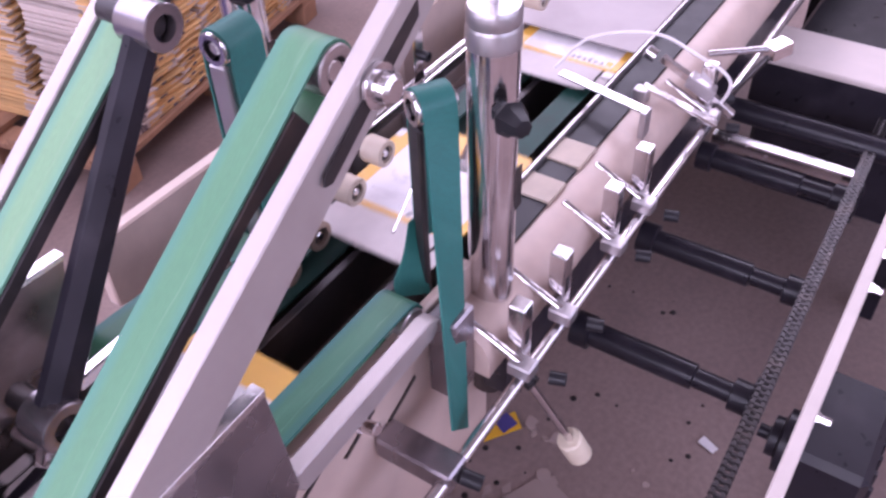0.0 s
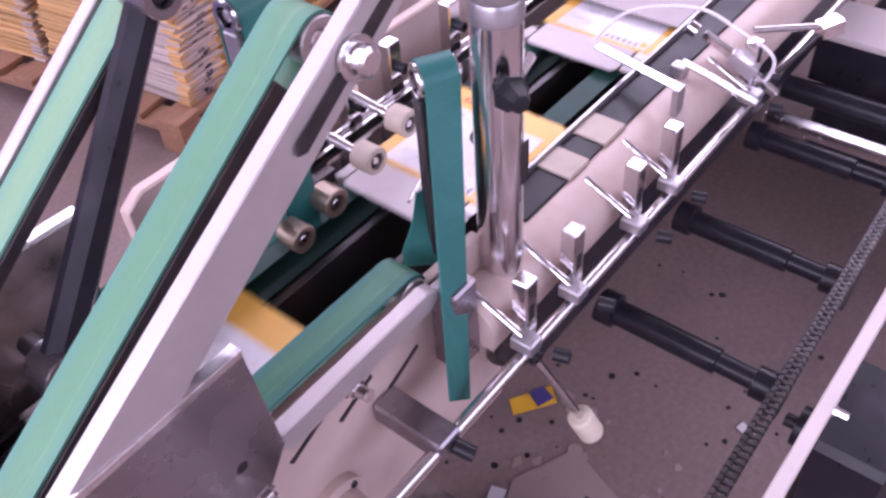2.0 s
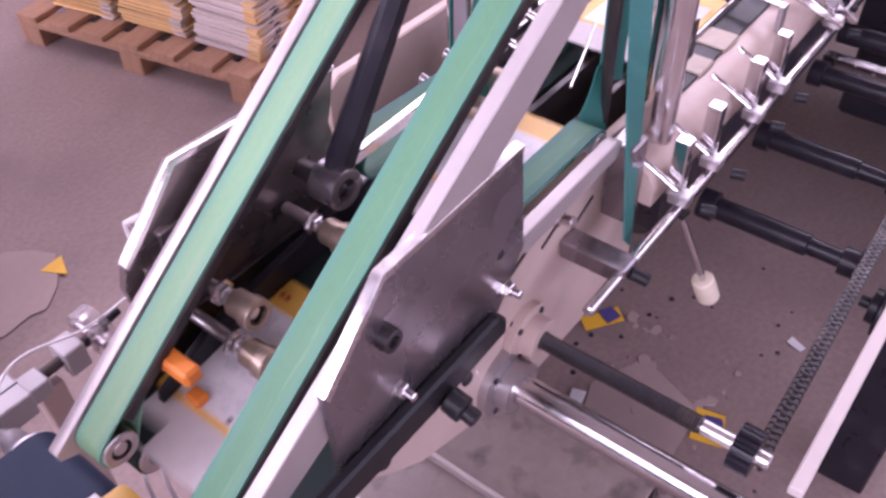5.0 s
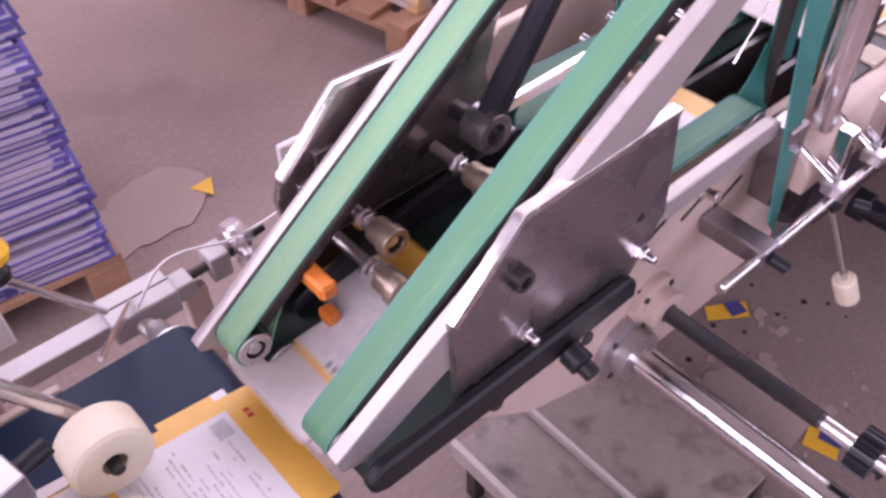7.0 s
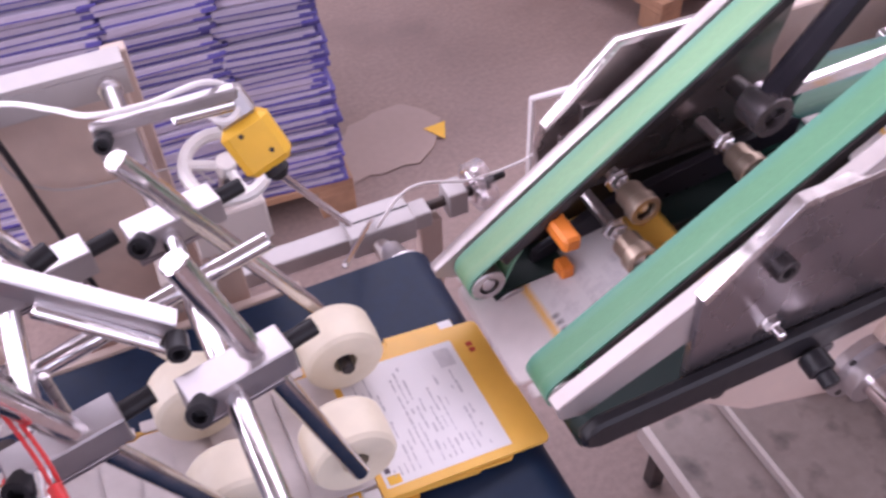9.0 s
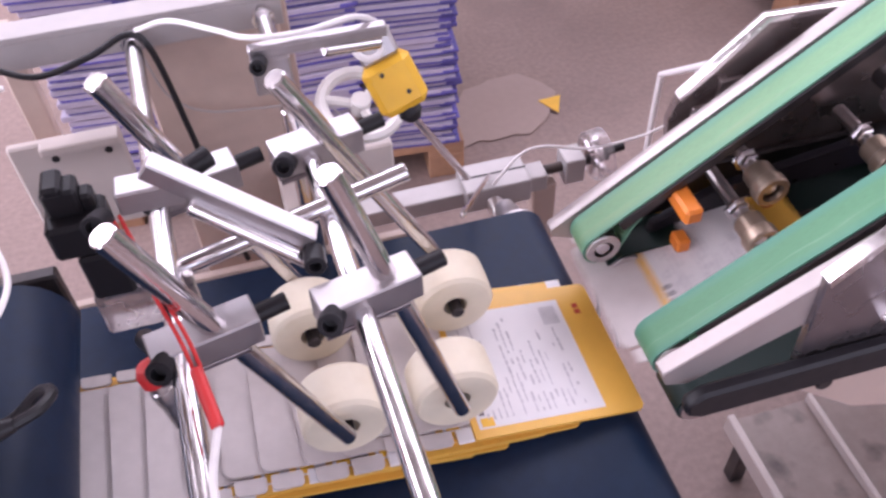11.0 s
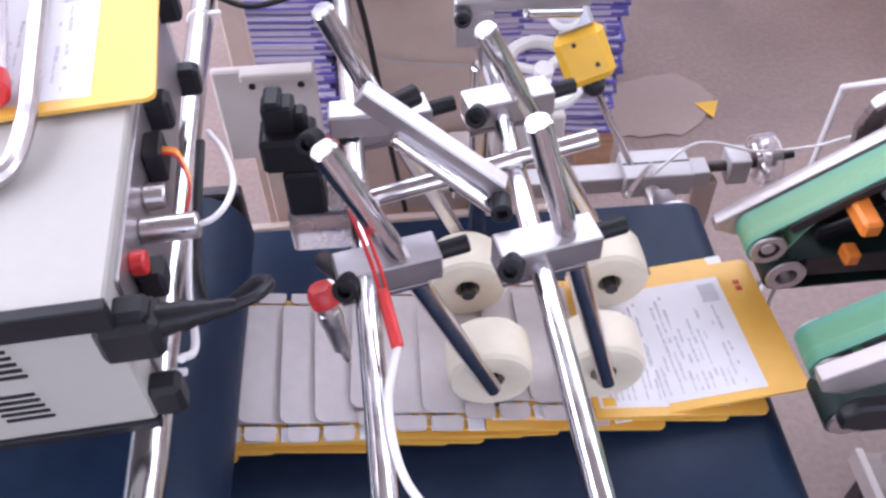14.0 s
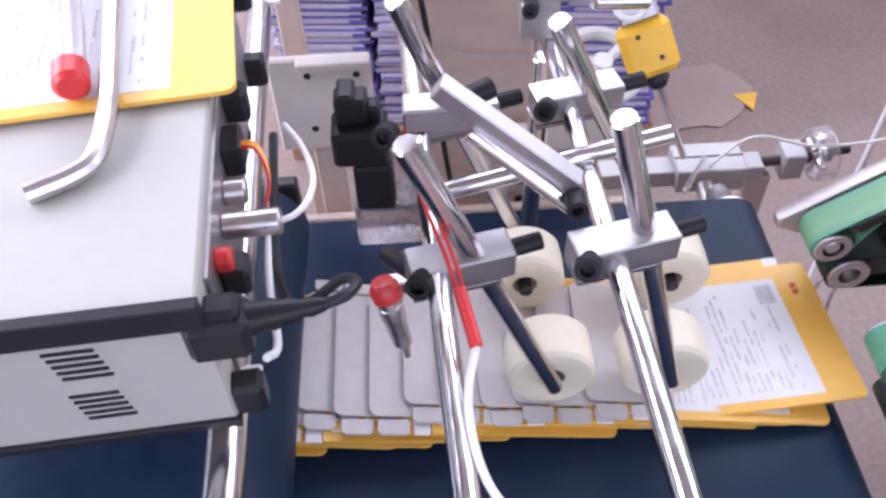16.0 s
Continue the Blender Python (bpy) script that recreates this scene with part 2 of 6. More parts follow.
def tube(bm, p, q, ro, ri, seg=24, mi=0, bev=0.0015):
    h = (Vector(q) - Vector(p)).length
    lathe(bm, p, q, [(ri, 0), (ro - bev, 0), (ro, bev), (ro, h - bev), (ro - bev, h), (ri, h), (ri, 0)], seg, mi)


def prism(bm, pts, y0, y1, bev=0.0015):
    """A plate with the outline pts (x, z), from y0 to y1."""
    a = [bm.verts.new((x, y0, z)) for x, z in pts]
    b = [bm.verts.new((x, y1, z)) for x, z in pts]
    n = len(pts)
    fs = [bm.faces.new(a), bm.faces.new(b[::-1])]
    for i in range(n):
        fs.append(bm.faces.new((a[i], b[i], b[(i + 1) % n], a[(i + 1) % n])))
    if bev:
        bmesh.ops.bevel(bm, geom=list({e for f in fs for e in f.edges}), offset=bev, segments=1, affect="EDGES", profile=0.5)


def smooth_line(pts, n=8):
    pts = [Vector(p) for p in pts]
    q = [2 * pts[0] - pts[1]] + pts + [2 * pts[-1] - pts[-2]]
    out = []
    for i in range(1, len(q) - 2):
        a, b, c, d = q[i - 1:i + 3]
        for k in range(n):
            t = k / n
            out.append(0.5 * (2 * b + (c - a) * t + (2 * a - 5 * b + 4 * c - d) * t * t + (3 * b - a - 3 * c + d) * t ** 3))
    return out + [pts[-1]]


def sweep(bm, pts, r, seg=8, n=8, mi=0, close=False):
    line = smooth_line(pts, n) if n > 1 else [Vector(p) for p in pts]
    rows, up = [], Vector((0.13, 0.27, 0.95))
    for i, p in enumerate(line):
        d = (line[min(i + 1, len(line) - 1)] - line[max(i - 1, 0)]).normalized()
        s = d.cross(up)
        if s.length < 0.05:
            s = d.cross(Vector((1, 0, 0)))
        s.normalize()
        u = s.cross(d).normalized()
        up = u
        rows.append([bm.verts.new(p + r * (math.cos(2 * math.pi * k / seg) * s + math.sin(2 * math.pi * k / seg) * u)) for k in range(seg)])
    for a, b in zip(rows, rows[1:]):
        for k in range(seg):
            bm.faces.new((a[k], a[(k + 1) % seg], b[(k + 1) % seg], b[k])).material_index = mi
    bm.faces.new(rows[0][::-1]).material_index = mi
    bm.faces.new(rows[-1]).material_index = mi


def loop_line(c0, r0, c1, r1, n=10):
    """The outline (x, z) of a band round two pulleys."""
    (x0, z0), (x1, z1) = c0, c1
    a = math.atan2(z1 - z0, x1 - x0)
    k = math.asin((r0 - r1) / math.hypot(x1 - x0, z1 - z0))
    out = []
    for i in range(n + 1):
        t = a + math.pi / 2 - k + (math.pi + 2 * k) * i / n
        out.append((x0 + r0 * math.cos(t), z0 + r0 * math.sin(t)))
    for i in range(n + 1):
        t = a - math.pi / 2 + k + (math.pi - 2 * k) * i / n
        out.append((x1 + r1 * math.cos(t), z1 + r1 * math.sin(t)))
    return out


def band(bm, line, y0, y1, th=0.003, mi=0):
    """A closed belt with the outline line (x, z), its thickness inwards."""
    n = len(line)
    cx, cz = sum(p[0] for p in line) / n, sum(p[1] for p in line) / n
    inner = []
    for i in range(n):
        (xa, za), (xb, zb) = line[i - 1], line[(i + 1) % n]
        d = Vector((xb - xa, zb - za)).normalized()
        nrm = Vector((d.y, -d.x))
        if nrm.dot(Vector((line[i][0] - cx, line[i][1] - cz))) > 0:
            nrm = -nrm
        inner.append((line[i][0] + nrm.x * th, line[i][1] + nrm.y * th))
    V = [[bm.verts.new((x, y, z)) for x, z in l] for l in (line, inner) for y in (y0, y1)]
    for i in range(n):
        j = (i + 1) % n
        for p, q in ((0, 1), (1, 3), (3, 2), (2, 0)):
            bm.faces.new((V[p][i], V[p][j], V[q][j], V[q][i])).material_index = mi


def hexbolt(bm, p, q, r, h, mi=0):
    """A bolt head of six sides from p towards q, with a washer under it."""
    p, q = Vector(p), Vector(q)
    d = (q - p).normalized()
    lathe(bm, p, q, [(0, 0), (r * 1.35, 0), (r * 1.35, h * 0.2), (r, h * 0.22), (r, h * 0.9), (r * 0.88, h), (0, h)], 6, mi)
    return d


def caphead(bm, p, q, r, h, mi=0):
    """A socket screw head with its recess."""
    lathe(bm, p, q, [(0, 0), (r, 0), (r, h - 0.0008), (r - 0.0008, h), (r * 0.55, h), (r * 0.5, h * 0.55), (0, h * 0.5)], 16, mi)


# ---- the hall ----
BRASSY = material("worn_brownish_steel", (0.42, 0.33, 0.26), 0.36, 0.8, 0.12, 40, 0.06, (0.2, 0.15, 0.12), 0.4, 14.0)
OILPLATE = material("oily_dark_plate", (0.30, 0.245, 0.235), 0.30, 0.8, 0.15, 14, 0.05, (0.05, 0.04, 0.04), 0.6, 7.0)


def hall():
    R = ROOM
    bm = bmesh.new()
    bmesh.ops.create_grid(bm, x_segments=40, y_segments=36, size=1, matrix=Matrix.Translation(((R["x0"] + R["x1"]) / 2, (R["y0"] + R["y1"]) / 2, 0)) @
                          Matrix.Diagonal(((R["x1"] - R["x0"]) / 2 + 0.3, (R["y1"] - R["y0"]) / 2 + 0.3, 1, 1)))
    single("floor", bm, CONCRETE, "worn grey concrete floor with dirt and oil marks", "floor", kind="structure")
    bm = bmesh.new()
    box(bm, (R["x0"] - 0.3, R["y0"] - 0.3, R["h"]), (R["x1"] + 0.3, R["y1"] + 0.3, R["h"] + 0.2), 0)
    single("ceiling", bm, PLASTER, "plain pale workshop ceiling", "ceiling", kind="structure")

    def wall(name, along, at, lo, hi, w0, w1, z0, z1):
        bm = bmesh.new()
        for a0, a1, b0, b1 in ((lo, w0, 0, R["h"]), (w1, hi, 0, R["h"]), (w0, w1, 0, z0), (w0, w1, z1, R["h"])):
            if along == "y":
                box(bm, (at - 0.12, a0, b0), (at + 0.12, a1, b1), 0)
            else:
                box(bm, (a0, at - 0.12, b0), (a1, at + 0.12, b1), 0)
        return single(name, bm, PLASTER, "plain plastered workshop wall with a wide window opening", "wall", kind="structure")

    wall("wall_west", "y", R["x0"] - 0.12, R["y0"] - 0.24, R["y1"] + 0.24, -2.4, 4.5, 1.4, 4.8)
    wall("wall_north", "x", R["y1"] + 0.12, R["x0"], R["x1"], -3.3, 5.3, 3.4, 6.2)
    wall("wall_south", "x", R["y0"] - 0.12, R["x0"], R["x1"], -2.1, 4.9, 1.4, 3.6)
    wall("wall_east", "y", R["x1"] + 0.12, R["y0"] - 0.24, R["y1"] + 0.24, -0.9, 4.5, 4.1, 6.2)


hall()


# ---- folding machine: rails, beams and bed ----
def side_rail():
    rail = thing("side_rail", (1.8, 0.40, 0.45), "pink-beige painted side rail of the folding machine", "machine frame")
    bm = bmesh.new()
    prof = [(0.352, 0.862), (0.352, 0.895), (0.362, 0.915), (0.382, 0.928), (0.405, 0.932), (0.43, 0.926), (0.435, 0.915), (0.435, 0.862)]
    rows = [[bm.verts.new((x, y, z)) for y, z in prof] for x in (0.60, 1.2, 1.9, 3.2)]
    for a, b in zip(rows, rows[1:]):
        for i in range(len(prof)):
            j = (i + 1) % len(prof)
            bm.faces.new((a[i], a[j], b[j], b[i]))
    bm.faces.new(rows[0]), bm.faces.new(rows[-1][::-1])
    part("cover", bm, PAINT, rail)
    bm = bmesh.new()
    prism(bm, [(0.66, 0.861), (0.66, 0.76), (0.72, 0.72), (3.2, 0.72), (3.2, 0.861)], 0.360, 0.402)
    part("skirt_plate", bm, BLACKPAINT, rail, "black painted lower skirt")
    bm = bmesh.new()
    box(bm, (0.76, 0.414, 0.925), (1.60, 0.465, 0.9345), 0.001)
    part("wear_strip", bm, BLACK, rail, "black wear strip")
    for x0, x1 in ((0.862, 0.915), (0.957, 1.016)):
        bm = bmesh.new()
        box(bm, (x0, 0.411, 0.932), (x1, 0.4655, 0.9385), 0.001)
        part("guide_tab", bm, RUBBER_GREY, rail, "cream plastic guide tab")
    bm = bmesh.new()
    box(bm, (0.80, 0.466, 0.925), (1.75, 0.472, 0.945), 0.001)
    part("guide_strip", bm, ALU, rail, "bright aluminium guide strip")
    for x in (2.65, 3.1):
        bm = bmesh.new()
        box(bm, (x, 0.36, 0), (x + 0.08, 0.44, 0.71), 0.004)
        part("leg", bm, BLACKPAINT, rail)


def far_beam():
    b = thing("far_beam", (1.8, 0.86, 0), "pale pink-beige painted beam along the far machine side", "machine frame")
    bm = bmesh.new()
    prism(bm, [(0.44, 0.955), (0.47, 0.975), (3.2, 0.96), (3.2, 0.83), (0.56, 0.83), (0.44, 0.86)], 0.85, 0.872, 0.003)
    part("beam_plate", bm, PAINT, b)
    bm = bmesh.new()
    prism(bm, [(0.33, 0.845), (0.35, 0.862), (1.9, 0.87), (1.9, 0.835), (0.36, 0.825)], 0.79, 0.805, 0.002)
    part("lower_bar", bm, CREAM, b, "narrow pale lower bar")
    # added panel, blocks north light under the bed so the floor stays dark
    bm = bmesh.new()
    box(bm, (0.62, 0.876, 0.03), (3.2, 0.886, 0.84), 0.002)
    part("lower_panel", bm, PAINT, b)
    for x in (0.8, 2.9):
        bm = bmesh.new()
        box(bm, (x, 0.80, 0), (x + 0.08, 0.87, 0.84), 0.004)
        part("leg", bm, BLACKPAINT, b)
    bm = bmesh.new()
    n = 60
    for i in range(n):
        x = 0.40 + i * 0.0127
        tube(bm, (x, 0.826, 0.838), (x, 0.836, 0.838), 0.006, 0.0025, 8, bev=0.0005)
        box(bm, (x, 0.829, 0.834), (x + 0.0127, 0.833, 0.842), 0)
    ch = single("roller_chain", bm, DARKSTEEL, "oily dark roller chain along the far beam", "chain", kind="stuff")
    return ch


SHEET = material("dull_grey_sheet_metal", (0.36, 0.32, 0.32), 0.55, 0.4, 0.08, 30, 0.04, (0.26, 0.22, 0.22), 0.4, 6.0)


def bed():
    b = thing("machine_bed", (0.9, 0.62, 0.80), "dark oily machine bed with travelling belts", "machine bed")
    bm = bmesh.new()
    box(bm, (0.24, 0.44, 0.79), (3.2, 0.84, 0.81), 0.002)
    part("bed_plate", bm, PAINT_DIRTY, b, "oily brown bed plate")
    for y in (0.52, 0.60, 0.70):
        bm = bmesh.new()
        box(bm, (0.26, y, 0.81), (3.1, y + 0.012, 0.905), 0.001)
        part("belt_rail", bm, DARKSTEEL, b)
    for y, x0 in ((0.655, 0.30), (0.505, 0.95)):
        bm = bmesh.new()
        band(bm, loop_line((x0, 0.885), 0.027, (3.0, 0.885), 0.027), y, y + 0.04)
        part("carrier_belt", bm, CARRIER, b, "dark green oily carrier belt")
    bm = bmesh.new()
    box(bm, (0.55, 0.732, 0.925), (1.9, 0.738, 0.945), 0.001)
    part("guide_bar", bm, CHROME, b, "bright guide bar")
    for x0, x1, y0, y1 in ((1.30, 2.10, 0.475, 0.725),):
        bm = bmesh.new()
        box(bm, (x0, y0, 0.938), (x1, y1, 0.942), 0.001)
        part("guide_sheet", bm, SHEET, b, "dull grey sheet metal guide")


def rail_clamp():
    """A post block, a cross rod and a clamp foot, built round (0, 0.335, 0.967)."""
    c = thing("rail_clamp", (0, 0.335, 0.90), "bright chromed clamp post with cross rod on the side rail", "clamp", "clamps along the side rail")
    bm = bmesh.new()
    box(bm, (-0.012, 0.323, 0.87), (0.012, 0.346, 0.970), 0.002)
    part("post", bm, CHROME, c)
    bm = bmesh.new()
    box(bm, (-0.005, 0.3225, 0.905), (0.005, 0.3235, 0.93), 0.0003)
    part("slot", bm, BLACK, c, "dark slot")
    bm = bmesh.new()
    box(bm, (-0.036, 0.300, 0.877), (-0.010, 0.332, 0.897), 0.002)
    part("foot", bm, ALU, c)
    bm = bmesh.new()
    cyl(bm, (-0.022, 0.315, 0.890), (-0.026, 0.398, 0.932), 0.0055, 12)
    part("cross_rod", bm, CHROME, c)
    bm = bmesh.new()
    caphead(bm, (0.0, 0.290, 0.86), (0.012, 0.255, 0.86), 0.009, 0.022)
    part("screw", bm, BLACK, c, "black socket screw")
    return c


def rail_rod():
    bm = bmesh.new()
    cyl(bm, (0.36, 0.318, 0.862), (2.4, 0.318, 0.868), 0.0085, 16)
    single("clamp_rail_rod", bm, CHROME, "long polished steel rod carrying the clamps", "rod")


def probe_set():
    """Flat fingers, a hinged rod and a lever with a block at the feed end of the rail."""
    def oblong(p, q, w, h):
        bm = bmesh.new()
        p, q = Vector(p), Vector(q)
        m = Matrix.Translation(p) @ (q - p).to_track_quat("X", "Z").to_matrix().to_4x4()
        box(bm, (0, -w / 2, -h / 2), ((q - p).length, w / 2, h / 2), 0.0012, m)
        return bm

    for p, q, tip in (((1.136, 0.535, 0.968), (1.098, 0.372, 0.970), 0.045), ((1.190, 0.412, 0.954), (1.216, 0.290, 0.905), 0.0)):
        f = thing("guide_finger", q, "flat bright steel finger reaching over the side rail", "finger", "flat fingers over the rail")
        part("flat_bar", oblong(p, q, 0.017, 0.005), BRIGHT, f)
        bm = bmesh.new()
        if tip:
            box(bm, (q[0] - 0.012, q[1] - 0.006, q[2] - tip), (q[0] + 0.012, q[1] + 0.004, q[2] + 0.002), 0.001)
            part("bent_tab", bm, ALU, f)
        else:
            box(bm, (p[0] - 0.018, p[1] - 0.012, p[2] - 0.03), (p[0] + 0.004, p[1] + 0.012, p[2] - 0.001), 0.002)
            part("hinge_block", bm, ALU, f)
    h = thing("hinged_probe", (1.28, 0.35, 0.90), "jointed chromed probe rod with clamp blocks on the rail", "probe arm")
    part("upper_rod", oblong((1.268, 0.415, 0.965), (1.276, 0.345, 0.928), 0.013, 0.013), CHROME, h)
    part("joint", oblong((1.262, 0.362, 0.945), (1.270, 0.320, 0.922), 0.026, 0.022), ALU, h)
    part("lower_rod", oblong((1.284, 0.335, 0.915), (1.292, 0.286, 0.880), 0.015, 0.012), CHROME, h)
    bm = bmesh.new()
    caphead(bm, (1.262, 0.425, 0.968), (1.258, 0.45, 0.98), 0.012, 0.018)
    part("end_cap", bm, CHROME, h)
    bm = bmesh.new()
    caphead(bm, (1.30, 0.31, 0.90), (1.33, 0.29, 0.89), 0.009, 0.02)
    part("screw", bm, BLACK, h, "black socket screw")
    v = thing("stop_lever", (1.366, 0.296, 0.90), "slim steel lever with a bright square end block", "lever")
    part("arm", oblong((1.352, 0.312, 0.880), (1.398, 0.266, 0.955), 0.010, 0.008), DARKSTEEL, v)
    part("end_block", oblong((1.388, 0.272, 0.955), (1.420, 0.250, 0.962), 0.028, 0.024), BRIGHT, v, "bright square block")
    bm = bmesh.new()
    cyl(bm, (1.335, 0.36, 0.955), (1.395, 0.268, 0.962), 0.0055, 12)
    part("link_rod", bm, CHROME, v)


def column(x, y, z0, z1, r, knob_y, label):
    c = thing("support_column", (x, y, z0), label, "column", "support columns")
    bm = bmesh.new()
    tube(bm, (x, y, z0 + 0.06), (x, y, z1 - 0.03), r, r * 0.7, 36)
    part("tube", bm, CHROME, c)
    bm = bmesh.new()
    lathe(bm, (x, y, z1 - 0.035), (x, y, z1 + 1), [(0, 0), (r * 1.04, 0), (r * 1.04, 0.02), (r * 0.98, 0.024), (r * 1.02, 0.028), (r * 1.02, 0.04), (r * 0.95, 0.044), (0, 0.044)], 36)
    part("cap", bm, ALU, c, "turned aluminium cap")
    bm = bmesh.new()
    cyl(bm, (x, y, z1), (x, y, z1 + 0.30), 0.005, 12)
    part("spindle", bm, CHROME, c)
    bm = bmesh.new()
    cyl(bm, (x, y, z0 - 0.12), (x, y, z0 + 0.07), r * 0.86, 28)
    part("foot", bm, DARKSTEEL, c, "dark steel foot")
    bm = bmesh.new()
    kx, kz = x - 0.02, z0 + (z1 - z0) * 0.66
    for e in (-1, 1):
        cyl(bm, (x + 0.012, y - r * 0.93, kz - 0.045), (x + 0.012, y - r * 0.985, kz - 0.045), 0.008, 14)
    box(bm, (x + 0.004, y - r * 1.0, kz - 0.095), (x + 0.020, y - r * 0.93, kz - 0.035), 0.003)
    part("slot", bm, DARKSTEEL, c, "dark vertical slot")
    knob = bmesh.new()
    kz += 0.045
    lathe(knob, (x - 0.020, y - r * 0.72, kz + 0.01), (x - 0.075, y - r * 0.72 - 0.1, kz + 0.02),
          [(0.012, 0), (0.010, 0.012), (0.018, 0.015), (0.021, 0.022), (0.016, 0.028), (0.013, 0.040), (0.010, 0.046), (0, 0.048)], 7)
    part("knob", knob, BLACK, c, "black clamping knob")
    return c


def crossed_run(bm, x0, x1, y, r, top, turn_z):
    """An upright belt that slants outwards and twists on its way down past the rail."""
    c = Vector(((x0 + x1) / 2, y, 0))
    rot = Matrix.Rotation(radians(turn_z), 3, "Z")
    foot = (Vector((0.503, 0.343, 0.872)), Vector((0.547, 0.3495, 0.823)))
    edges = []
    for x, f in zip((x0, x1), foot):
        f = c + rot.inverted() @ (f - c)
        line = [Vector((x, y + r + r * math.cos(t), top + r * math.sin(t))) for t in (math.pi * i / 12 for i in range(13))]
        line.insert(0, Vector((x, y + 2 * r, top - 0.20)))
        down = [line[-1].lerp(f, i / 10) for i in range(1, 11)]
        edges.append(line + down)
    va, vb = [[bm.verts.new(p) for p in e] for e in edges]
    fs = [bm.faces.new((va[i], va[i + 1], vb[i + 1], vb[i])) for i in range(len(va) - 1)]
    bmesh.ops.recalc_face_normals(bm, faces=fs)
    bmesh.ops.solidify(bm, geom=fs, thickness=0.0025)


def vertical_belt(x0, x1, y, top, bottom, lean, name, label, arm, turn_z=0.0):
    """An upright belt whose pulleys turn about the machine's long axis; y is the front run."""
    v = thing(name, ((x0 + x1) / 2, y, bottom), label, "belt arm", "upright belt arms")
    r = 0.023
    turn = Matrix.Rotation(math.pi / 2, 4, "Z")
    bm = bmesh.new()
    ends = ((y + r, top), (y + r + lean, bottom))
    if turn_z:
        crossed_run(bm, x0, x1, y, r, top, turn_z)
        ends = ends[:1]
    else:
        band(bm, loop_line((y + r, top), r, (y + r + lean, bottom), r, 12), -x1, -x0, 0.0025)
        bmesh.ops.transform(bm, matrix=turn, verts=bm.verts[:])
    part("belt", bm, TEAL, v, "teal woven belt")
    for yy, zz in ends:
        bm = bmesh.new()
        tube(bm, (x0 - 0.005, yy, zz), (x1 + 0.003, yy, zz), 0.0203, 0.0125, 26)
        pu = part("pulley", bm, CHROME, v)
        bm = bmesh.new()
        cyl(bm, (x0 - 0.002, yy, zz), (x1 + 0.010, yy, zz), 0.007, 14)
        part("axle", bm, STEEL, pu)
    bm = bmesh.new()
    box(bm, (x0 - 0.004, y + 0.010, max(bottom, 0.93)), (x0 + 0.004, y + 0.036, top - 0.02), 0.002)
    part("arm", bm, arm, v)
    v.rotation_euler = (0, 0, radians(turn_z))
    return v


def twisted_run():
    """The slack run of the near upright belt, twisting towards the bed."""
    bm = bmesh.new()
    a = [Vector((0.618, 0.474, 1.05)), Vector((0.610, 0.480, 1.00)), Vector((0.596, 0.486, 0.965)), Vector((0.592, 0.482, 0.945))]
    b = [Vector((0.642, 0.470, 1.05)), Vector((0.632, 0.462, 1.00)), Vector((0.620, 0.452, 0.968)), Vector((0.618, 0.448, 0.948))]
    a, b = smooth_line(a, 4), smooth_line(b, 4)
    va, vb = [bm.verts.new(p) for p in a], [bm.verts.new(p) for p in b]
    fs = [bm.faces.new((va[i], va[i + 1], vb[i + 1], vb[i])) for i in range(len(a) - 1)]
    r = bmesh.ops.extrude_face_region(bm, geom=fs)
    bmesh.ops.translate(bm, verts=[q for q in r["geom"] if isinstance(q, bmesh.types.BMVert)], vec=(0.001, 0.002, 0.0015))
    single("twisted_belt_run", bm, TEAL, "teal belt run twisting down towards the bed", "belt")


GROUND = material("matt_ground_steel", (0.50, 0.45, 0.44), 0.48, 0.7, 0.05, 90, 0.02, (0.55, 0.50, 0.50), 0.3, 6.0)


def low_belt_arm():
    a = thing("low_belt_arm", (0.42, 0.42, 0.95), "short horizontal belt arm with a bright steel bar", "belt arm")
    bm = bmesh.new()
    prism(bm, [(0.297, 0.986), (0.299, 1.003), (0.530, 1.008), (0.547, 1.001), (0.547, 0.985), (0.535, 0.976), (0.31, 0.968)], 0.388, 0.407)
    part("bar", bm, GROUND, a, "bright ground flat bar")
    bm = bmesh.new()
    band(bm, loop_line((0.27, 0.978), 0.028, (0.535, 0.980), 0.028), 0.420, 0.466)
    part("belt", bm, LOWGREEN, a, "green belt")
    for x in (0.27, 0.535):
        bm = bmesh.new()
        tube(bm, (x, 0.416, 0.979), (x, 0.470, 0.979), 0.0245, 0.012)
        part("pulley", bm, STEEL, a)
        bm = bmesh.new()
        cyl(bm, (x, 0.402, 0.979), (x, 0.476, 0.979), 0.009)
        part("axle", bm, CHROME, a)
    bm = bmesh.new()
    box(bm, (0.555, 0.372, 0.85), (0.60, 0.412, 0.985), 0.003)
    part("bracket", bm, PLATE, a)


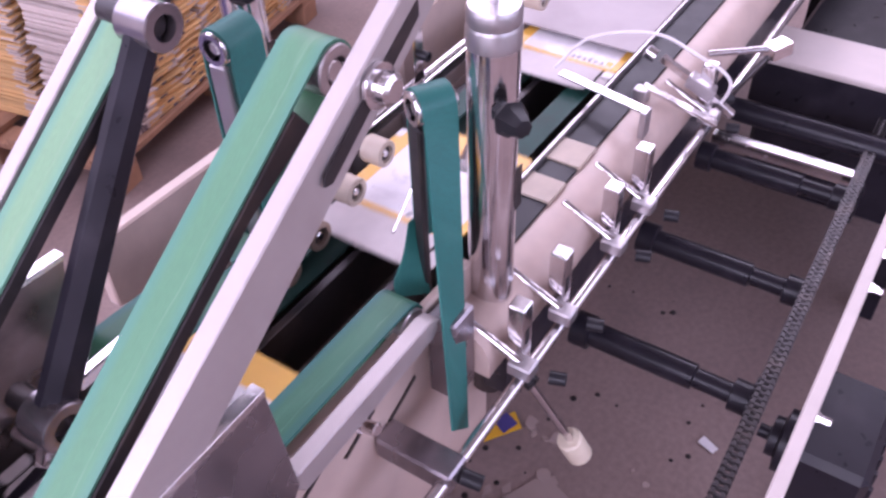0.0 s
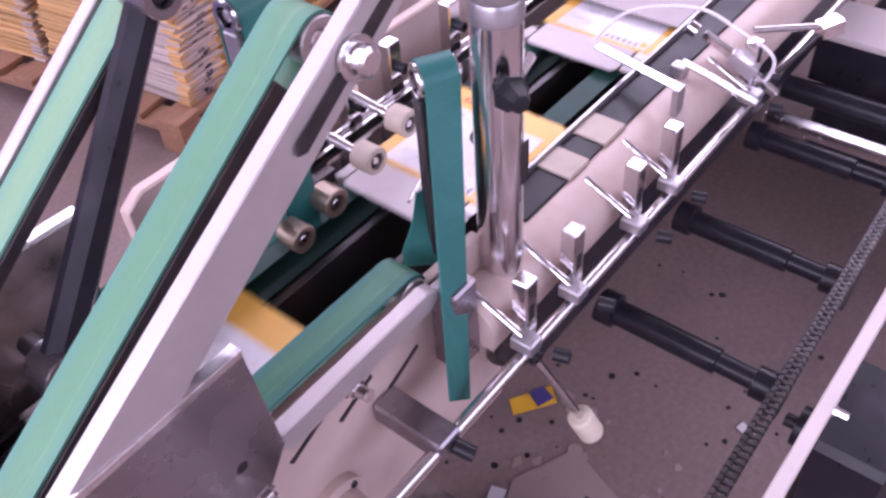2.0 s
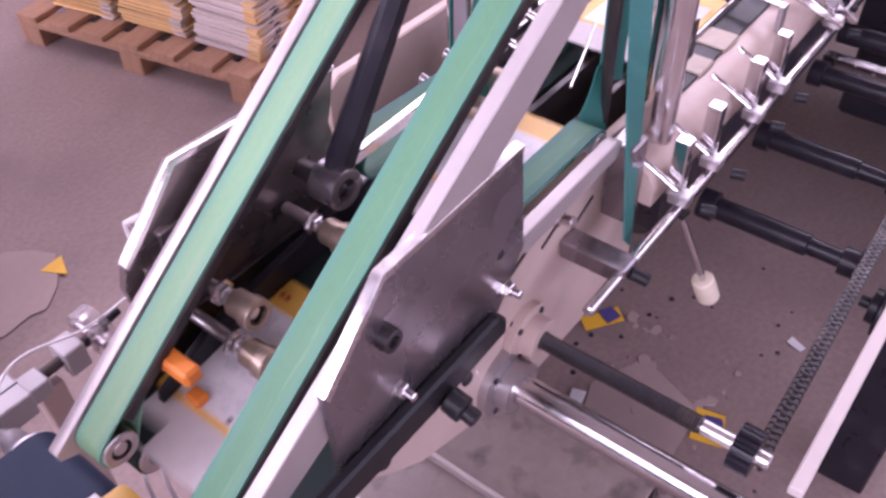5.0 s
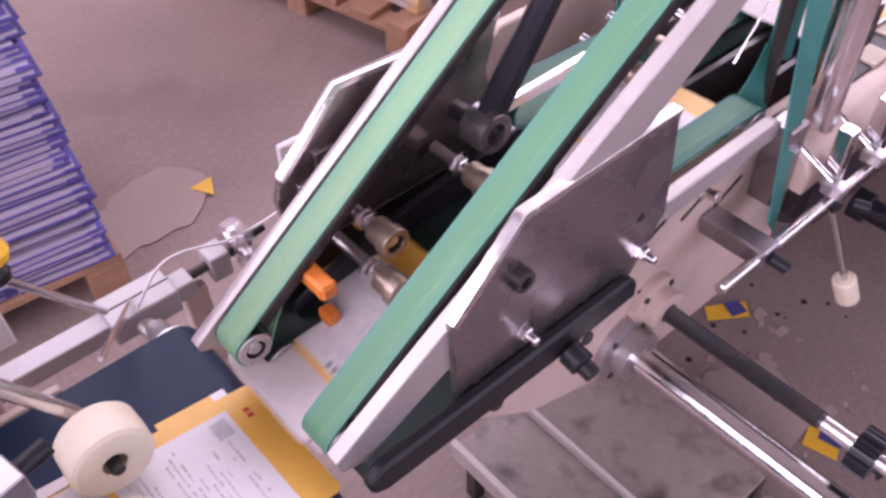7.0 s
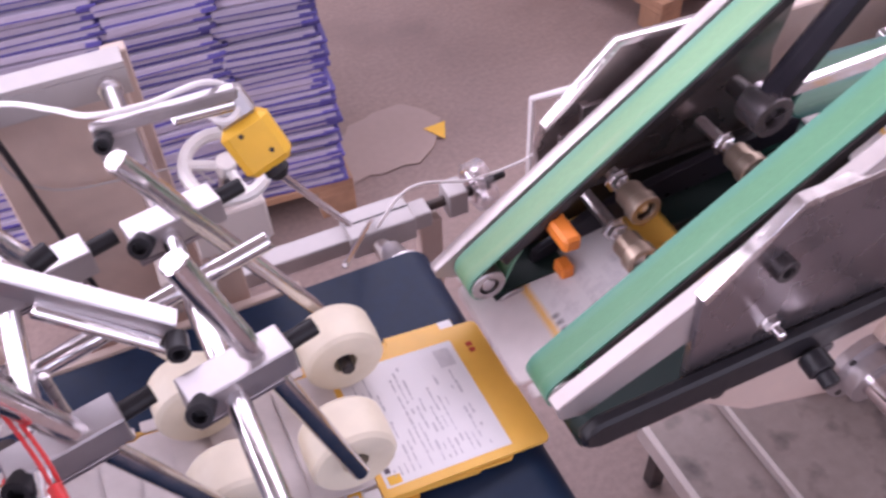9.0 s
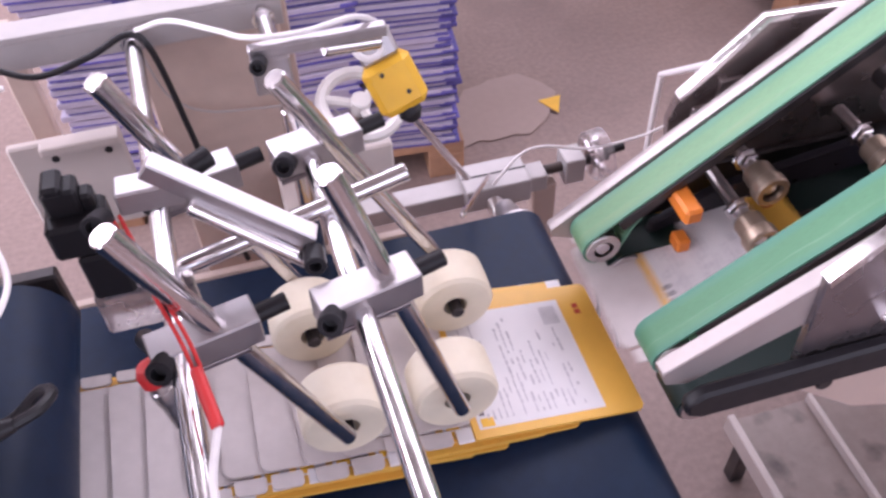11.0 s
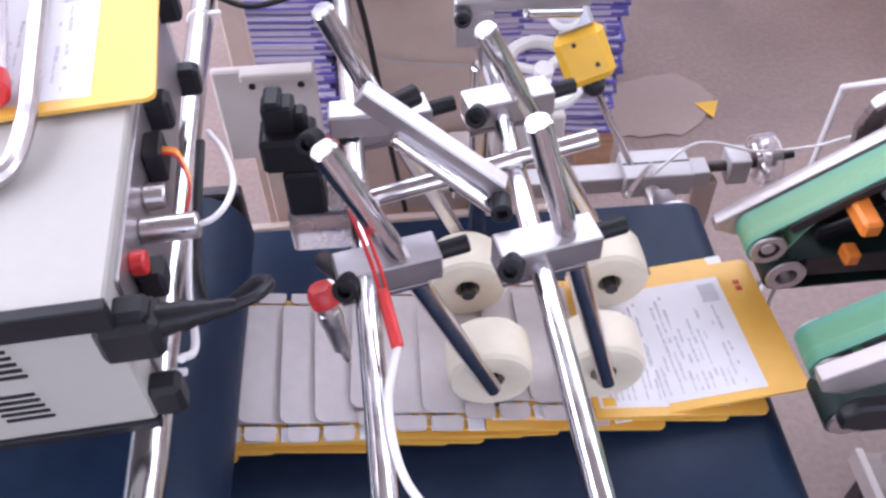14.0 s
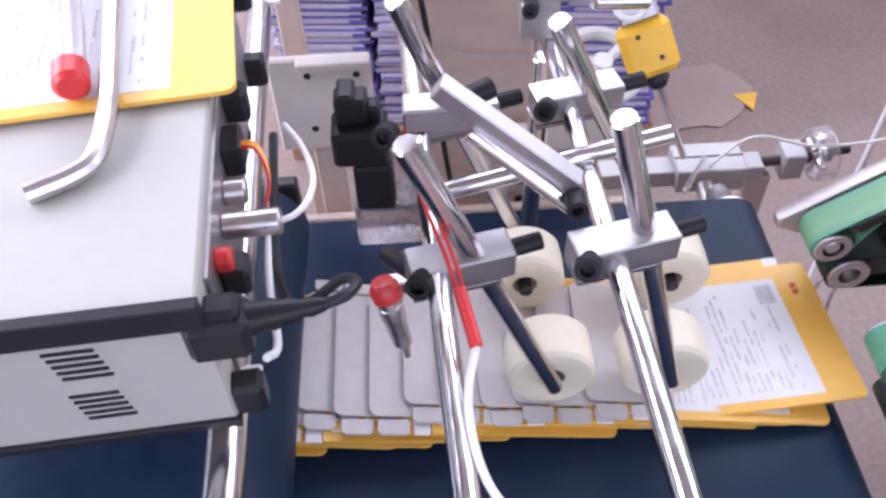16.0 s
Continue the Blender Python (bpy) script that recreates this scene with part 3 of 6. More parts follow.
def incline(y_belt0, y_belt1, y_plate0, y_plate1, bot, top, hb, name, label):
    """A sloping belt arm: a slotted bar, a belt, its pulleys and stretchers."""
    a = thing(name, (bot[0], (y_belt0 + y_belt1) / 2, bot[1]), label, "belt arm", "sloping belt arms")
    d = Vector((top[0] - bot[0], top[1] - bot[1])).normalized()
    n = Vector((-d.y, d.x))

    low_x = bot[0]

    def at(s, h):
        return (bot[0] + d.x * s + n.x * h, bot[1] + d.y * s + n.y * h)

    L = (Vector(top) - Vector(bot)).length
    bm = bmesh.new()
    low, deep = (-0.014, 0.066) if y_plate0 < y_belt0 else (-0.042, 0.050)
    prism(bm, [at(low - 0.006, 0.018), at(low, hb), at(L + 0.125, hb), at(L + 0.145, hb - 0.012), at(L + 0.145, hb - 0.040), at(0.25, hb - deep), at(low + 0.012, hb - 0.042)], y_plate0, y_plate1)
    if y_plate0 < y_belt0:  # the near bar runs slightly askew, wider from the belt at its head
        for v in bm.verts:
            v.co.y += 0.013 - 0.022 * (v.co.x - low_x) / 0.66
    part("bar", bm, GROUND, a, "brushed pale metal bar")
    bm = bmesh.new()
    line = loop_line(bot, 0.0265, top, 0.0265, 14)
    line = line[:15] + [at(0.045, 0.0), at(0.075, 0.012), at(L - 0.14, 0.012), at(L - 0.07, -0.012)] + line[15:]
    band(bm, line, y_belt0, y_belt1, 0.003)
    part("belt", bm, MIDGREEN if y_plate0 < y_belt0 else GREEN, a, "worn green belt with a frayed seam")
    for c in (bot, top):
        bm = bmesh.new()
        tube(bm, (c[0], y_belt0 - 0.004, c[1]), (c[0], y_belt1 + 0.004, c[1]), 0.0234, 0.0135, 28)
        part("pulley", bm, STEEL, a)
        bm = bmesh.new()
        cyl(bm, (c[0], y_belt0 - 0.002, c[1]), (c[0], y_belt1 + 0.008, c[1]), 0.010, 16)
        part("axle", bm, CHROME, a)
    bm = bmesh.new()
    lo, hi = (y_belt0 + 0.008, y_belt1 - 0.008)
    prism(bm, [at(0.035, 0.004), at(0.035, 0.0225), at(L - 0.05, 0.0225), at(L - 0.05, -0.006), at(L - 0.14, 0.0085), at(0.075, 0.0085)], lo - 0.010, hi)
    part("belt_support", bm, DARKSTEEL, a, "dark inner support")
    yo = y_plate0 - 0.0085 if y_plate0 < y_belt0 else y_plate1
    s = -1 if y_plate0 < y_belt0 else 1
    bm = bmesh.new()
    prism(bm, [at(L - 0.09, hb - 0.032), at(L - 0.097, hb - 0.025), at(L - 0.09, hb - 0.018), at(L + 0.10, hb - 0.018), at(L + 0.107, hb - 0.025), at(L + 0.10, hb - 0.032)], yo - 0.0012, yo + 0.0012, 0)
    part("slot", bm, DARKSTEEL, a, "dark adjusting slot")
    bm = bmesh.new()
    c = at(L - 0.005, hb - 0.025)
    lathe(bm, (c[0], yo, c[1]), (c[0], yo + s, c[1]), [(0, 0), (0.020, 0), (0.020, 0.004), (0.014, 0.005), (0.014, 0.016), (0.010, 0.019), (0, 0.019)], 20)
    part("bolt", bm, CHROME, a, "bright tension bolt")
    return a


def lever():
    """The black lever between two ring pulleys."""
    a = thing("black_lever", (0.222, 0.60, 1.03), "black painted lever arm with ring pulleys at its ends", "lever arm")
    t, b = Vector((0.440, 1.355)), Vector((0.211, 1.039))
    d = (t - b).normalized()
    n = Vector((-d.y, d.x))
    bm = bmesh.new()
    pts = [b + n * 0.022, t + n * 0.017, t - n * 0.017, b - n * 0.022]
    prism(bm, [(p.x, p.y) for p in pts], 0.598, 0.630, 0.011)
    part("arm", bm, BLACKPAINT, a)
    for c, r in ((t, 0.023), (b, 0.028)):
        bm = bmesh.new()
        tube(bm, (c.x, 0.590, c.y), (c.x, 0.632, c.y), r, r * 0.55, 28)
        part("ring", bm, PLATE, a, "bare steel ring")
        bm = bmesh.new()
        cyl(bm, (c.x, 0.60, c.y), (c.x, 0.67, c.y), r * 0.5, 18)
        part("shaft", bm, DARKSTEEL, a)
    bm = bmesh.new()
    band(bm, loop_line((0.32, 0.995), 0.028, (0.52, 0.985), 0.028), 0.64, 0.69)
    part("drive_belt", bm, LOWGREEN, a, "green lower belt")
    bm = bmesh.new()
    prism(bm, [(0.250, 1.030), (0.250, 1.046), (0.470, 1.052), (0.470, 1.030)], 0.622, 0.636, 0.002)
    part("guide_bar", bm, BRIGHT, a, "bright ground guide bar")


def press_plates():
    near = thing("near_cheek_plate", (0.1, 0.40, 0.88), "blued steel cheek plate with bolts and slots", "cheek plate", "cheek plates")
    bm = bmesh.new()
    prism(bm, [(0.290, 1.150), (0.050, 1.142), (-0.044, 1.050), (-0.038, 0.900), (0.06, 0.915), (0.19, 0.922), (0.245, 0.905), (0.303, 0.99)], 0.387, 0.398)
    part("plate", bm, PLATE, near)
    # window glare along the edge, put in as a strip of brighter steel
    bm = bmesh.new()
    prism(bm, [(0.290, 1.1505), (0.050, 1.1425), (-0.0445, 1.0505), (-0.039, 1.040), (0.052, 1.134), (0.290, 1.142)], 0.3855, 0.3995, 0.0005)
    part("ground_edge", bm, BRIGHT, near, "edge strip of brighter steel, standing in for window glare")
    bm = bmesh.new()
    cyl(bm, (0.252, 0.3866, 1.012), (0.252, 0.394, 1.012), 0.008, 16)
    part("bolt_hole", bm, BLACK, near, "dark empty bolt hole")
    for x, z in ((0.045, 1.06),):
        bm = bmesh.new()
        caphead(bm, (x, 0.387, z), (x, 0.3, z), 0.014, 0.014)
        part("screw", bm, DARKSTEEL, near, "dark socket screw")
    for x, z in ((0.058, 0.963), (0.262, 0.95)):
        bm = bmesh.new()
        hexbolt(bm, (x, 0.387, z), (x, 0.3, z), 0.010, 0.012)
        cyl(bm, (x, 0.382, z), (x, 0.362, z), 0.006, 12)
        part("bolt", bm, CHROME, near, "bright hexagon bolt")
    bm = bmesh.new()
    prism(bm, [(-0.170, 0.893), (-0.174, 0.914), (-0.155, 0.928), (0.228, 0.934), (0.246, 0.920), (0.246, 0.894), (0.10, 0.888), (-0.152, 0.884)], 0.369, 0.386, 0.004)
    part("foot_bar", bm, BLACK, near, "black foot bar")
    bm = bmesh.new()
    cyl(bm, (0.120, 0.366, 0.893), (0.120, 0.342, 0.888), 0.017, 12)
    cyl(bm, (0.120, 0.342, 0.888), (0.120, 0.325, 0.884), 0.011, 12)
    part("clamp_nut", bm, BLACK, near, "black clamping nut")
    far = thing("far_cheek_plate", (0.05, 0.72, 0.84), "bare steel cheek plate, oily inside", "cheek plate", "cheek plates")
    bm = bmesh.new()
    prism(bm, [(0.335, 1.108), (0.064, 1.117), (-0.032, 1.022), (-0.042, 0.99), (-0.02, 0.84), (0.345, 0.83), (0.312, 1.03)], 0.718, 0.730)
    part("plate", bm, OILPLATE, far)
    # same glare strip on the far plate: brighter steel for reflected window light
    bm = bmesh.new()
    prism(bm, [(0.335, 1.109), (0.064, 1.1175), (-0.0325, 1.0225), (-0.028, 1.014), (0.066, 1.111), (0.333, 1.102)], 0.7165, 0.7315, 0.0005)
    part("ground_edge", bm, BRIGHT, far, "edge strip of brighter steel, standing in for window glare")
    bm = bmesh.new()
    for q in ((0.0, 0.985), (0.03, 1.02)):
        box(bm, (q[0] - 0.012, 0.712, q[1] - 0.02), (q[0] + 0.02, 0.7185, q[1] + 0.02), 0.001, None)
    part("packing_block", bm, STEEL, far)
    bm = bmesh.new()
    box(bm, (-0.10, 0.708, 0.775), (0.36, 0.7175, 0.905), 0.002)
    part("inner_web", bm, DARKSTEEL, far, "black oily inner web")
    frame_rod = bmesh.new()
    sweep(frame_rod, [(0.03, 0.732, 1.03), (0.088, 0.841, 0.963), (0.163, 1.087, 0.756), (0.17, 1.10, 0.45), (0.17, 1.10, 0.0)], 0.006, 8, 1)
    part("wire_guard", frame_rod, CABLE_W, far, "thin white wire guard")


def lower_press():
    """The belts and shafts under the sloping arms."""
    a = thing("lower_press_belts", (0.1, 0.55, 0.80), "lower press belts and oily cross shafts", "belt unit")
    for y0, y1 in ((0.418, 0.472), (0.634, 0.690)):
        bm = bmesh.new()
        band(bm, loop_line((-0.115, 0.822), 0.030, (0.42, 0.835), 0.030), y0, y1)
        part("belt", bm, DARKBELT, a, "near-black green lower belt")
        bm = bmesh.new()
        tube(bm, (-0.115, y0 - 0.004, 0.822), (-0.115, y1 + 0.004, 0.822), 0.027, 0.014)
        part("pulley", bm, STEEL, a)
        bm = bmesh.new()
        box(bm, (-0.09, y0 + 0.008, 0.805), (0.40, y1 - 0.008, 0.845), 0.002)
        part("support", bm, DARKSTEEL, a)
    for x, z in ((0.05, 0.80), (0.22, 0.79), (0.33, 0.80)):
        bm = bmesh.new()
        cyl(bm, (x, 0.41, z), (x, 0.71, z), 0.011, 16)
        part("cross_shaft", bm, DARKSTEEL, a)
    bm = bmesh.new()
    box(bm, (0.10, 0.44, 0.76), (0.62, 0.70, 0.772), 0.002)
    part("oil_pan", bm, PAINT_DIRTY, a, "oily brown drip pan")
    bm = bmesh.new()
    prism(bm, [(-0.075, 0.848), (-0.070, 0.868), (0.018, 0.908), (0.21, 0.936), (0.34, 0.945), (0.34, 0.90), (0.10, 0.882), (-0.02, 0.866)], 0.660, 0.672, 0.001)
    part("hold_down_bar", bm, BLACKPAINT, a, "black oily hold-down bar")
    for x, z, y in ((0.05, 0.945, 0.655), (0.205, 0.955, 0.645), (0.021, 0.910, 0.609)):
        thing_part_roller(a, x, y, z)
    bm = bmesh.new()
    box(bm, (-0.070, 0.592, 0.930), (-0.046, 0.680, 0.953), 0.004)
    part("finger", bm, ORANGE, a, "orange plastic deflector finger")
    bm = bmesh.new()
    box(bm, (-0.055, 0.615, 0.852), (-0.036, 0.64, 0.872), 0.003)
    part("finger", bm, ORANGE, a, "orange plastic deflector finger")


def thing_part_roller(parent, x, y, z):
    bm = bmesh.new()
    lathe(bm, (x, y - 0.055, z), (x, y, z), [(0.014, 0.006), (0.014, 0), (0.021, 0), (0.0225, 0.002), (0.0225, 0.016), (0.019, 0.019), (0.019, 0.040), (0.016, 0.044), (0.010, 0.046)], 26)
    r = part("press_roller", bm, BRASSY, parent, "worn brownish steel press roller")
    bm = bmesh.new()
    cyl(bm, (x, y - 0.048, z), (x, 0.709, z), 0.009, 14)
    part("stub", bm, STEEL, r)
    bm = bmesh.new()
    hexbolt(bm, (x, y + 0.012, z), (x, y - 0.1, z), 0.014, 0.012)
    part("nut", bm, CHROME, r)
    return r


def frame_plate():
    f = thing("lower_frame_plate", (0.3, 0.42, 0.7), "pink-beige painted frame plate with slots", "machine frame")
    bm = bmesh.new()
    prism(bm, [(-0.005, 0.815), (0.06, 0.925), (0.28, 0.99), (0.66, 0.985), (0.70, 0.93), (0.70, 0.62), (0.36, 0.62), (0.118, 0.715)], 0.414, 0.428)
    part("plate", bm, PAINT, f)
    for x, z in ((0.345, 0.925), (0.42, 0.915), (0.50, 0.89)):
        bm = bmesh.new()
        prism(bm, [(x - 0.03, z - 0.012), (x - 0.026, z - 0.018), (x + 0.03, z + 0.008), (x + 0.028, z + 0.014)], 0.4125, 0.415, 0)
        part("slot", bm, DARKSTEEL, f, "dark slot")
    bm = bmesh.new()
    box(bm, (0.440, 0.308, 0.848), (0.478, 0.412, 0.880), 0.003, None)
    cyl(bm, (0.459, 0.405, 0.866), (0.459, 0.43, 0.866), 0.012, 14)
    part("cross_block", bm, PLATE, f, "machined cross block")
    bm = bmesh.new()
    caphead(bm, (0.466, 0.309, 0.856), (0.474, 0.28, 0.848), 0.010, 0.026)
    part("set_screw", bm, BLACK, f, "black set screw")
    bm = bmesh.new()
    hexbolt(bm, (0.415, 0.414, 0.945), (0.415, 0.3, 0.945), 0.013, 0.014)
    cyl(bm, (0.415, 0.402, 0.945), (0.415, 0.380, 0.95), 0.008, 12)
    part("bolt", bm, CHROME, f, "bright hexagon bolt")
    for x in (0.56,):
        bm = bmesh.new()
        box(bm, (x, 0.62, 0), (x + 0.07, 0.69, 0.79), 0.004)
        part("leg", bm, PAINT, f)


def shaft_set():
    for x, z, r, dark, label, yy in ((0.352, 0.772, 0.0135, True, "dark threaded adjusting spindle with flange", -0.02),
                                     (0.302, 0.712, 0.0235, False, "thick polished steel shaft with bolted flange", -0.20)):
        fr = 0.046 if dark else 0.058
        s = thing("flanged_shaft", (x, 0.40, z), label, "shaft")
        bm = bmesh.new()
        lathe(bm, (x, 0.414, z), (x, 0, z), [(0.012, 0), (fr, 0), (fr, 0.014), (fr * 0.7, 0.016), (fr * 0.7, 0.038), (0.015, 0.038), (0.012, 0)], 32)
        fl = part("flange", bm, PAINT if dark else ALU, s, "turned flange")
        for k in range(4):
            t = math.pi / 4 + k * math.pi / 2
            bm = bmesh.new()
            caphead(bm, (x + fr * 0.82 * math.cos(t), 0.401, z + fr * 0.82 * math.sin(t)), (x + fr * 0.82 * math.cos(t), 0, z + fr * 0.82 * math.sin(t)), 0.005, 0.005)
            part("screw", bm, DARKSTEEL, fl)
        bm = bmesh.new()
        if dark:
            prof, h = [(0, 0)], 0.0
            while h < 0.25:
                prof += [(r, h), (r * 0.86, h + 0.002)]
                h += 0.004
            prof += [(r * 0.86, 0.254), (0, 0.254)]
            lathe(bm, (x, 0.385, z), (x, 0, z), prof, 16)
        else:
            cyl(bm, (x, 0.40, z), (x, yy, z), r, 24)
        part("spindle", bm, DARKSTEEL if dark else CHROME, s)
        if dark:
            bm = bmesh.new()
            cyl(bm, (x, 0.134, z), (x, 0.04, z), 0.011, 16)
            part("journal", bm, STEEL, s)
            bm = bmesh.new()
            gear(bm, (x, 0.072, z), 0.032, 0.03, 14)
            part("sprocket", bm, BLACKPAINT, s, "black toothed sprocket")


def gear(bm, c, r, w, n):
    pts = []
    for i in range(n):
        for k, rr in ((0.0, 0.82), (0.2, 1.0), (0.5, 1.0), (0.7, 0.82)):
            t = 2 * math.pi * (i + k) / n
            pts.append((c[0] + rr * r * math.cos(t), c[2] + rr * r * math.sin(t)))
    prism(bm, pts, c[1] - w / 2, c[1] + w / 2, 0)


def drive_side():
    """The shafts, long screw, motor and cream plate on the operator side."""
    for i, x in enumerate((0.945, 1.218, 1.52)):
        s = thing("drive_shaft", (x, 0.24, 0.62), "black drive shaft with collar between rail and chain", "shaft", "drive shafts")
        bm = bmesh.new()
        lathe(bm, (x, 0.385, 0.62), (x, 0, 0.62), [(0, 0), (0.030, 0), (0.030, 0.03), (0.022, 0.032), (0.022, 0.21), (0.017, 0.212), (0.017, 0.27), (0.027, 0.272), (0.027, 0.31), (0, 0.31)], 24)
        part("shaft", bm, BLACKPAINT, s)
        bm = bmesh.new()
        gear(bm, (x, 0.075, 0.62), 0.042, 0.02, 18)
        part("sprocket", bm, BLACKPAINT, s)
    bm = bmesh.new()
    n = 150
    for i in range(n):
        x = 0.42 + i * 0.0127
        y = 0.062 + 0.03 * i / n
        box(bm, (x, y - 0.010, 0.652), (x + 0.010, y - 0.004, 0.668), 0)
        box(bm, (x + 0.001, y + 0.004, 0.652), (x + 0.011, y + 0.010, 0.668), 0)
        cyl(bm, (x + 0.005, y - 0.012, 0.660), (x + 0.005, y + 0.012, 0.660), 0.005, 6, 0)
    single("drive_chain", bm, DARKSTEEL, "long oily black drive chain over the sprockets", "chain", kind="stuff")
    p = thing("operator_side_plate", (1.3, 0.0, 0), "cream edged plate along the operator side of the machine", "machine frame")
    bm = bmesh.new()
    box(bm, (0.35, -0.010, 0.735), (3.2, 0.010, 0.752), 0.002)
    part("plate", bm, CREAM, p)
    for x in (1.9, 3.1):
        bm = bmesh.new()
        box(bm, (x, -0.05, 0), (x + 0.08, -0.0105, 0.752), 0.003)
        part("leg", bm, BLACKPAINT, p)
    for x in (0.86, 1.15, 1.24):
        bm = bmesh.new()
        hexbolt(bm, (x, -0.010, 0.743), (x, -0.1, 0.743), 0.006, 0.02)
        part("bolt", bm, CHROME, p, "bright bolt")
    m = thing("drive_motor", (1.03, -0.05, 0.0), "black cast drive motor beneath the side plate", "motor")
    bm = bmesh.new()
    box(bm, (0.93, -0.115, 0.32), (1.14, 0.012, 0.565), 0.012)
    part("housing", bm, BLACKPAINT, m)
    for k in range(6):
        bm = bmesh.new()
        box(bm, (0.945 + 0.032 * k, -0.122, 0.35), (0.955 + 0.032 * k, -0.114, 0.54), 0.002)
        part("fin", bm, BLACKPAINT, m)
    bm = bmesh.new()
    lathe(bm, (1.0, 0.012, 0.50), (1.0, 0.06, 0.50), [(0, 0), (0.055, 0), (0.055, 0.012), (0.035, 0.016), (0.035, 0.03), (0.012, 0.032), (0.012, 0.05), (0, 0.05)], 24)
    part("flange", bm, BLACKPAINT, m)
    bm = bmesh.new()
    box(bm, (0.97, -0.10, 0.0), (1.09, 0.0, 0.325), 0.004)
    part("pedestal", bm, BLACKPAINT, m)
    c = thing("cross_beam", (1.75, 0.2, 0.7), "cream painted cross beam with black pipes beneath", "machine frame")
    bm = bmesh.new()
    box(bm, (1.74, 0.012, 0.738), (1.90, 0.371, 0.752), 0.003)
    part("top_plate", bm, CREAM, c)
    bm = bmesh.new()
    box(bm, (1.77, 0.014, 0.62), (1.89, 0.369, 0.737), 0.003)
    part("beam", bm, BLACKPAINT, c, "black painted beam")
    bm = bmesh.new()
    cyl(bm, (1.66, 0.38, 0.66), (1.66, 0.015, 0.66), 0.025, 18)
    part("pipe", bm, BLACKPAINT, c, "black pipe")
    bm = bmesh.new()
    box(bm, (1.572, 0.085, 0.612), (1.602, 0.384, 0.640), 0.003)
    part("flat_bar", bm, BRIGHT, c, "bare steel flat bar")
    bm = bmesh.new()
    box(bm, (1.9, -0.3, 0.30), (3.2, 0.37, 0.60), 0.01)
    single("gear_case", bm, BLACKPAINT, "dark painted gear case in the shade of the machine", "gear case")
    k = thing("handle_roller", (0.70, 0.30, 0.70), "cream rubber roller on a bright side rod", "roller")
    bm = bmesh.new()
    cyl(bm, (0.640, 0.318, 0.838), (0.703, 0.275, 0.665), 0.0062, 12)
    part("rod", bm, CHROME, k)
    bm = bmesh.new()
    cyl(bm, (0.700, 0.277, 0.672), (0.716, 0.263, 0.622), 0.019, 22, 0.003)
    part("roller", bm, RUBBER, k, "cream rubber roller")
    bm = bmesh.new()
    caphead(bm, (0.636, 0.325, 0.85), (0.632, 0.30, 0.845), 0.011, 0.02)
    part("collar", bm, BLACK, k)


def far_wheels():
    for x, y, z, r in ((0.795, 0.675, 0.978, 0.021), (0.705, 0.66, 0.975, 0.021), (0.615, 0.652, 0.966, 0.021), (0.545, 0.645, 0.958, 0.020), (1.32, 0.70, 0.985, 0.021)):
        w = thing("roller_arm", (x, y, z), "beige rubber press wheel on a chromed arm", "wheel", "press wheels on the far side")
        bm = bmesh.new()
        tube(bm, (x, y - 0.035, z), (x, y, z), r, r * 0.62, 24)
        part("tyre", bm, BRASSY if 0.5 < x < 0.65 else RUBBER_GREY, w)
        bm = bmesh.new()
        tube(bm, (x, y - 0.030, z), (x, y - 0.004, z), r * 0.62, r * 0.3, 20)
        part("hub", bm, DARKSTEEL, w)
        bm = bmesh.new()
        cyl(bm, (x, y - 0.033, z), (x, y + 0.02, z), r * 0.3, 12)
        cyl(bm, (x, y + 0.012, z), (x - 0.02, y + 0.085, z + 0.03), 0.008, 12)
        part("arm", bm, CHROME, w)
    for x, y, z in ((0.90, 0.77, 1.02), (0.79, 0.76, 1.015), (0.70, 0.755, 1.01), (1.05, 0.77, 1.02)):
        c = thing("far_clamp", (x, y, z - 0.1), "chromed clamp post on the far machine side", "clamp", "clamps on the far side")
        bm = bmesh.new()
        box(bm, (x - 0.014, y - 0.012, z - 0.11), (x + 0.014, y + 0.012, z), 0.002)
        part("post", bm, CHROME, c)
        bm = bmesh.new()
        caphead(bm, (x, y - 0.012, z - 0.04), (x, y - 0.05, z - 0.04), 0.009, 0.02)
        part("screw", bm, BLACK, c)
        bm = bmesh.new()
        box(bm, (x - 0.02, y - 0.02, z - 0.20), (x + 0.02, y + 0.02, z - 0.105), 0.002)
        part("foot", bm, ALU, c)
    bm = bmesh.new()
    cyl(bm, (0.5, 0.765, 0.925), (2.2, 0.765, 0.925), 0.009, 14)
    single("far_clamp_rod", bm, CHROME, "long polished rod carrying the far clamps", "rod")
    bm = bmesh.new()
    cyl(bm, (0.72, 0.46, 1.075), (0.98, 0.56, 1.02), 0.010, 14)
    single("bridge_rod", bm, CHROME, "polished bridge rod fixed to the column", "rod")
    bm = bmesh.new()
    cyl(bm, (0.68, 0.55, 0.955), (0.88, 0.62, 0.955), 0.0025, 8)
    single("guide_wire", bm, CHROME, "thin bright guide wire over the path", "wire")


side_rail()
far_beam()
bed()
clamp = rail_clamp()
clamp.location = (0.643, 0.335, 0.90)
for cx in (0.750, 0.907, 1.012):
    copy_thing(clamp, pose(cx, 0.335, 0.90))
for cx in (1.281,):
    copy_thing(clamp, pose(cx, 0.335, 0.90))
rail_rod()
probe_set()
column(0.684, 0.40, 0.86, 1.312, 0.0285, 0.3, "polished chrome column with cap, slot and black knob")
column(0.70, 0.775, 0.90, 1.36, 0.028, 0.3, "polished chrome column on the far machine side")
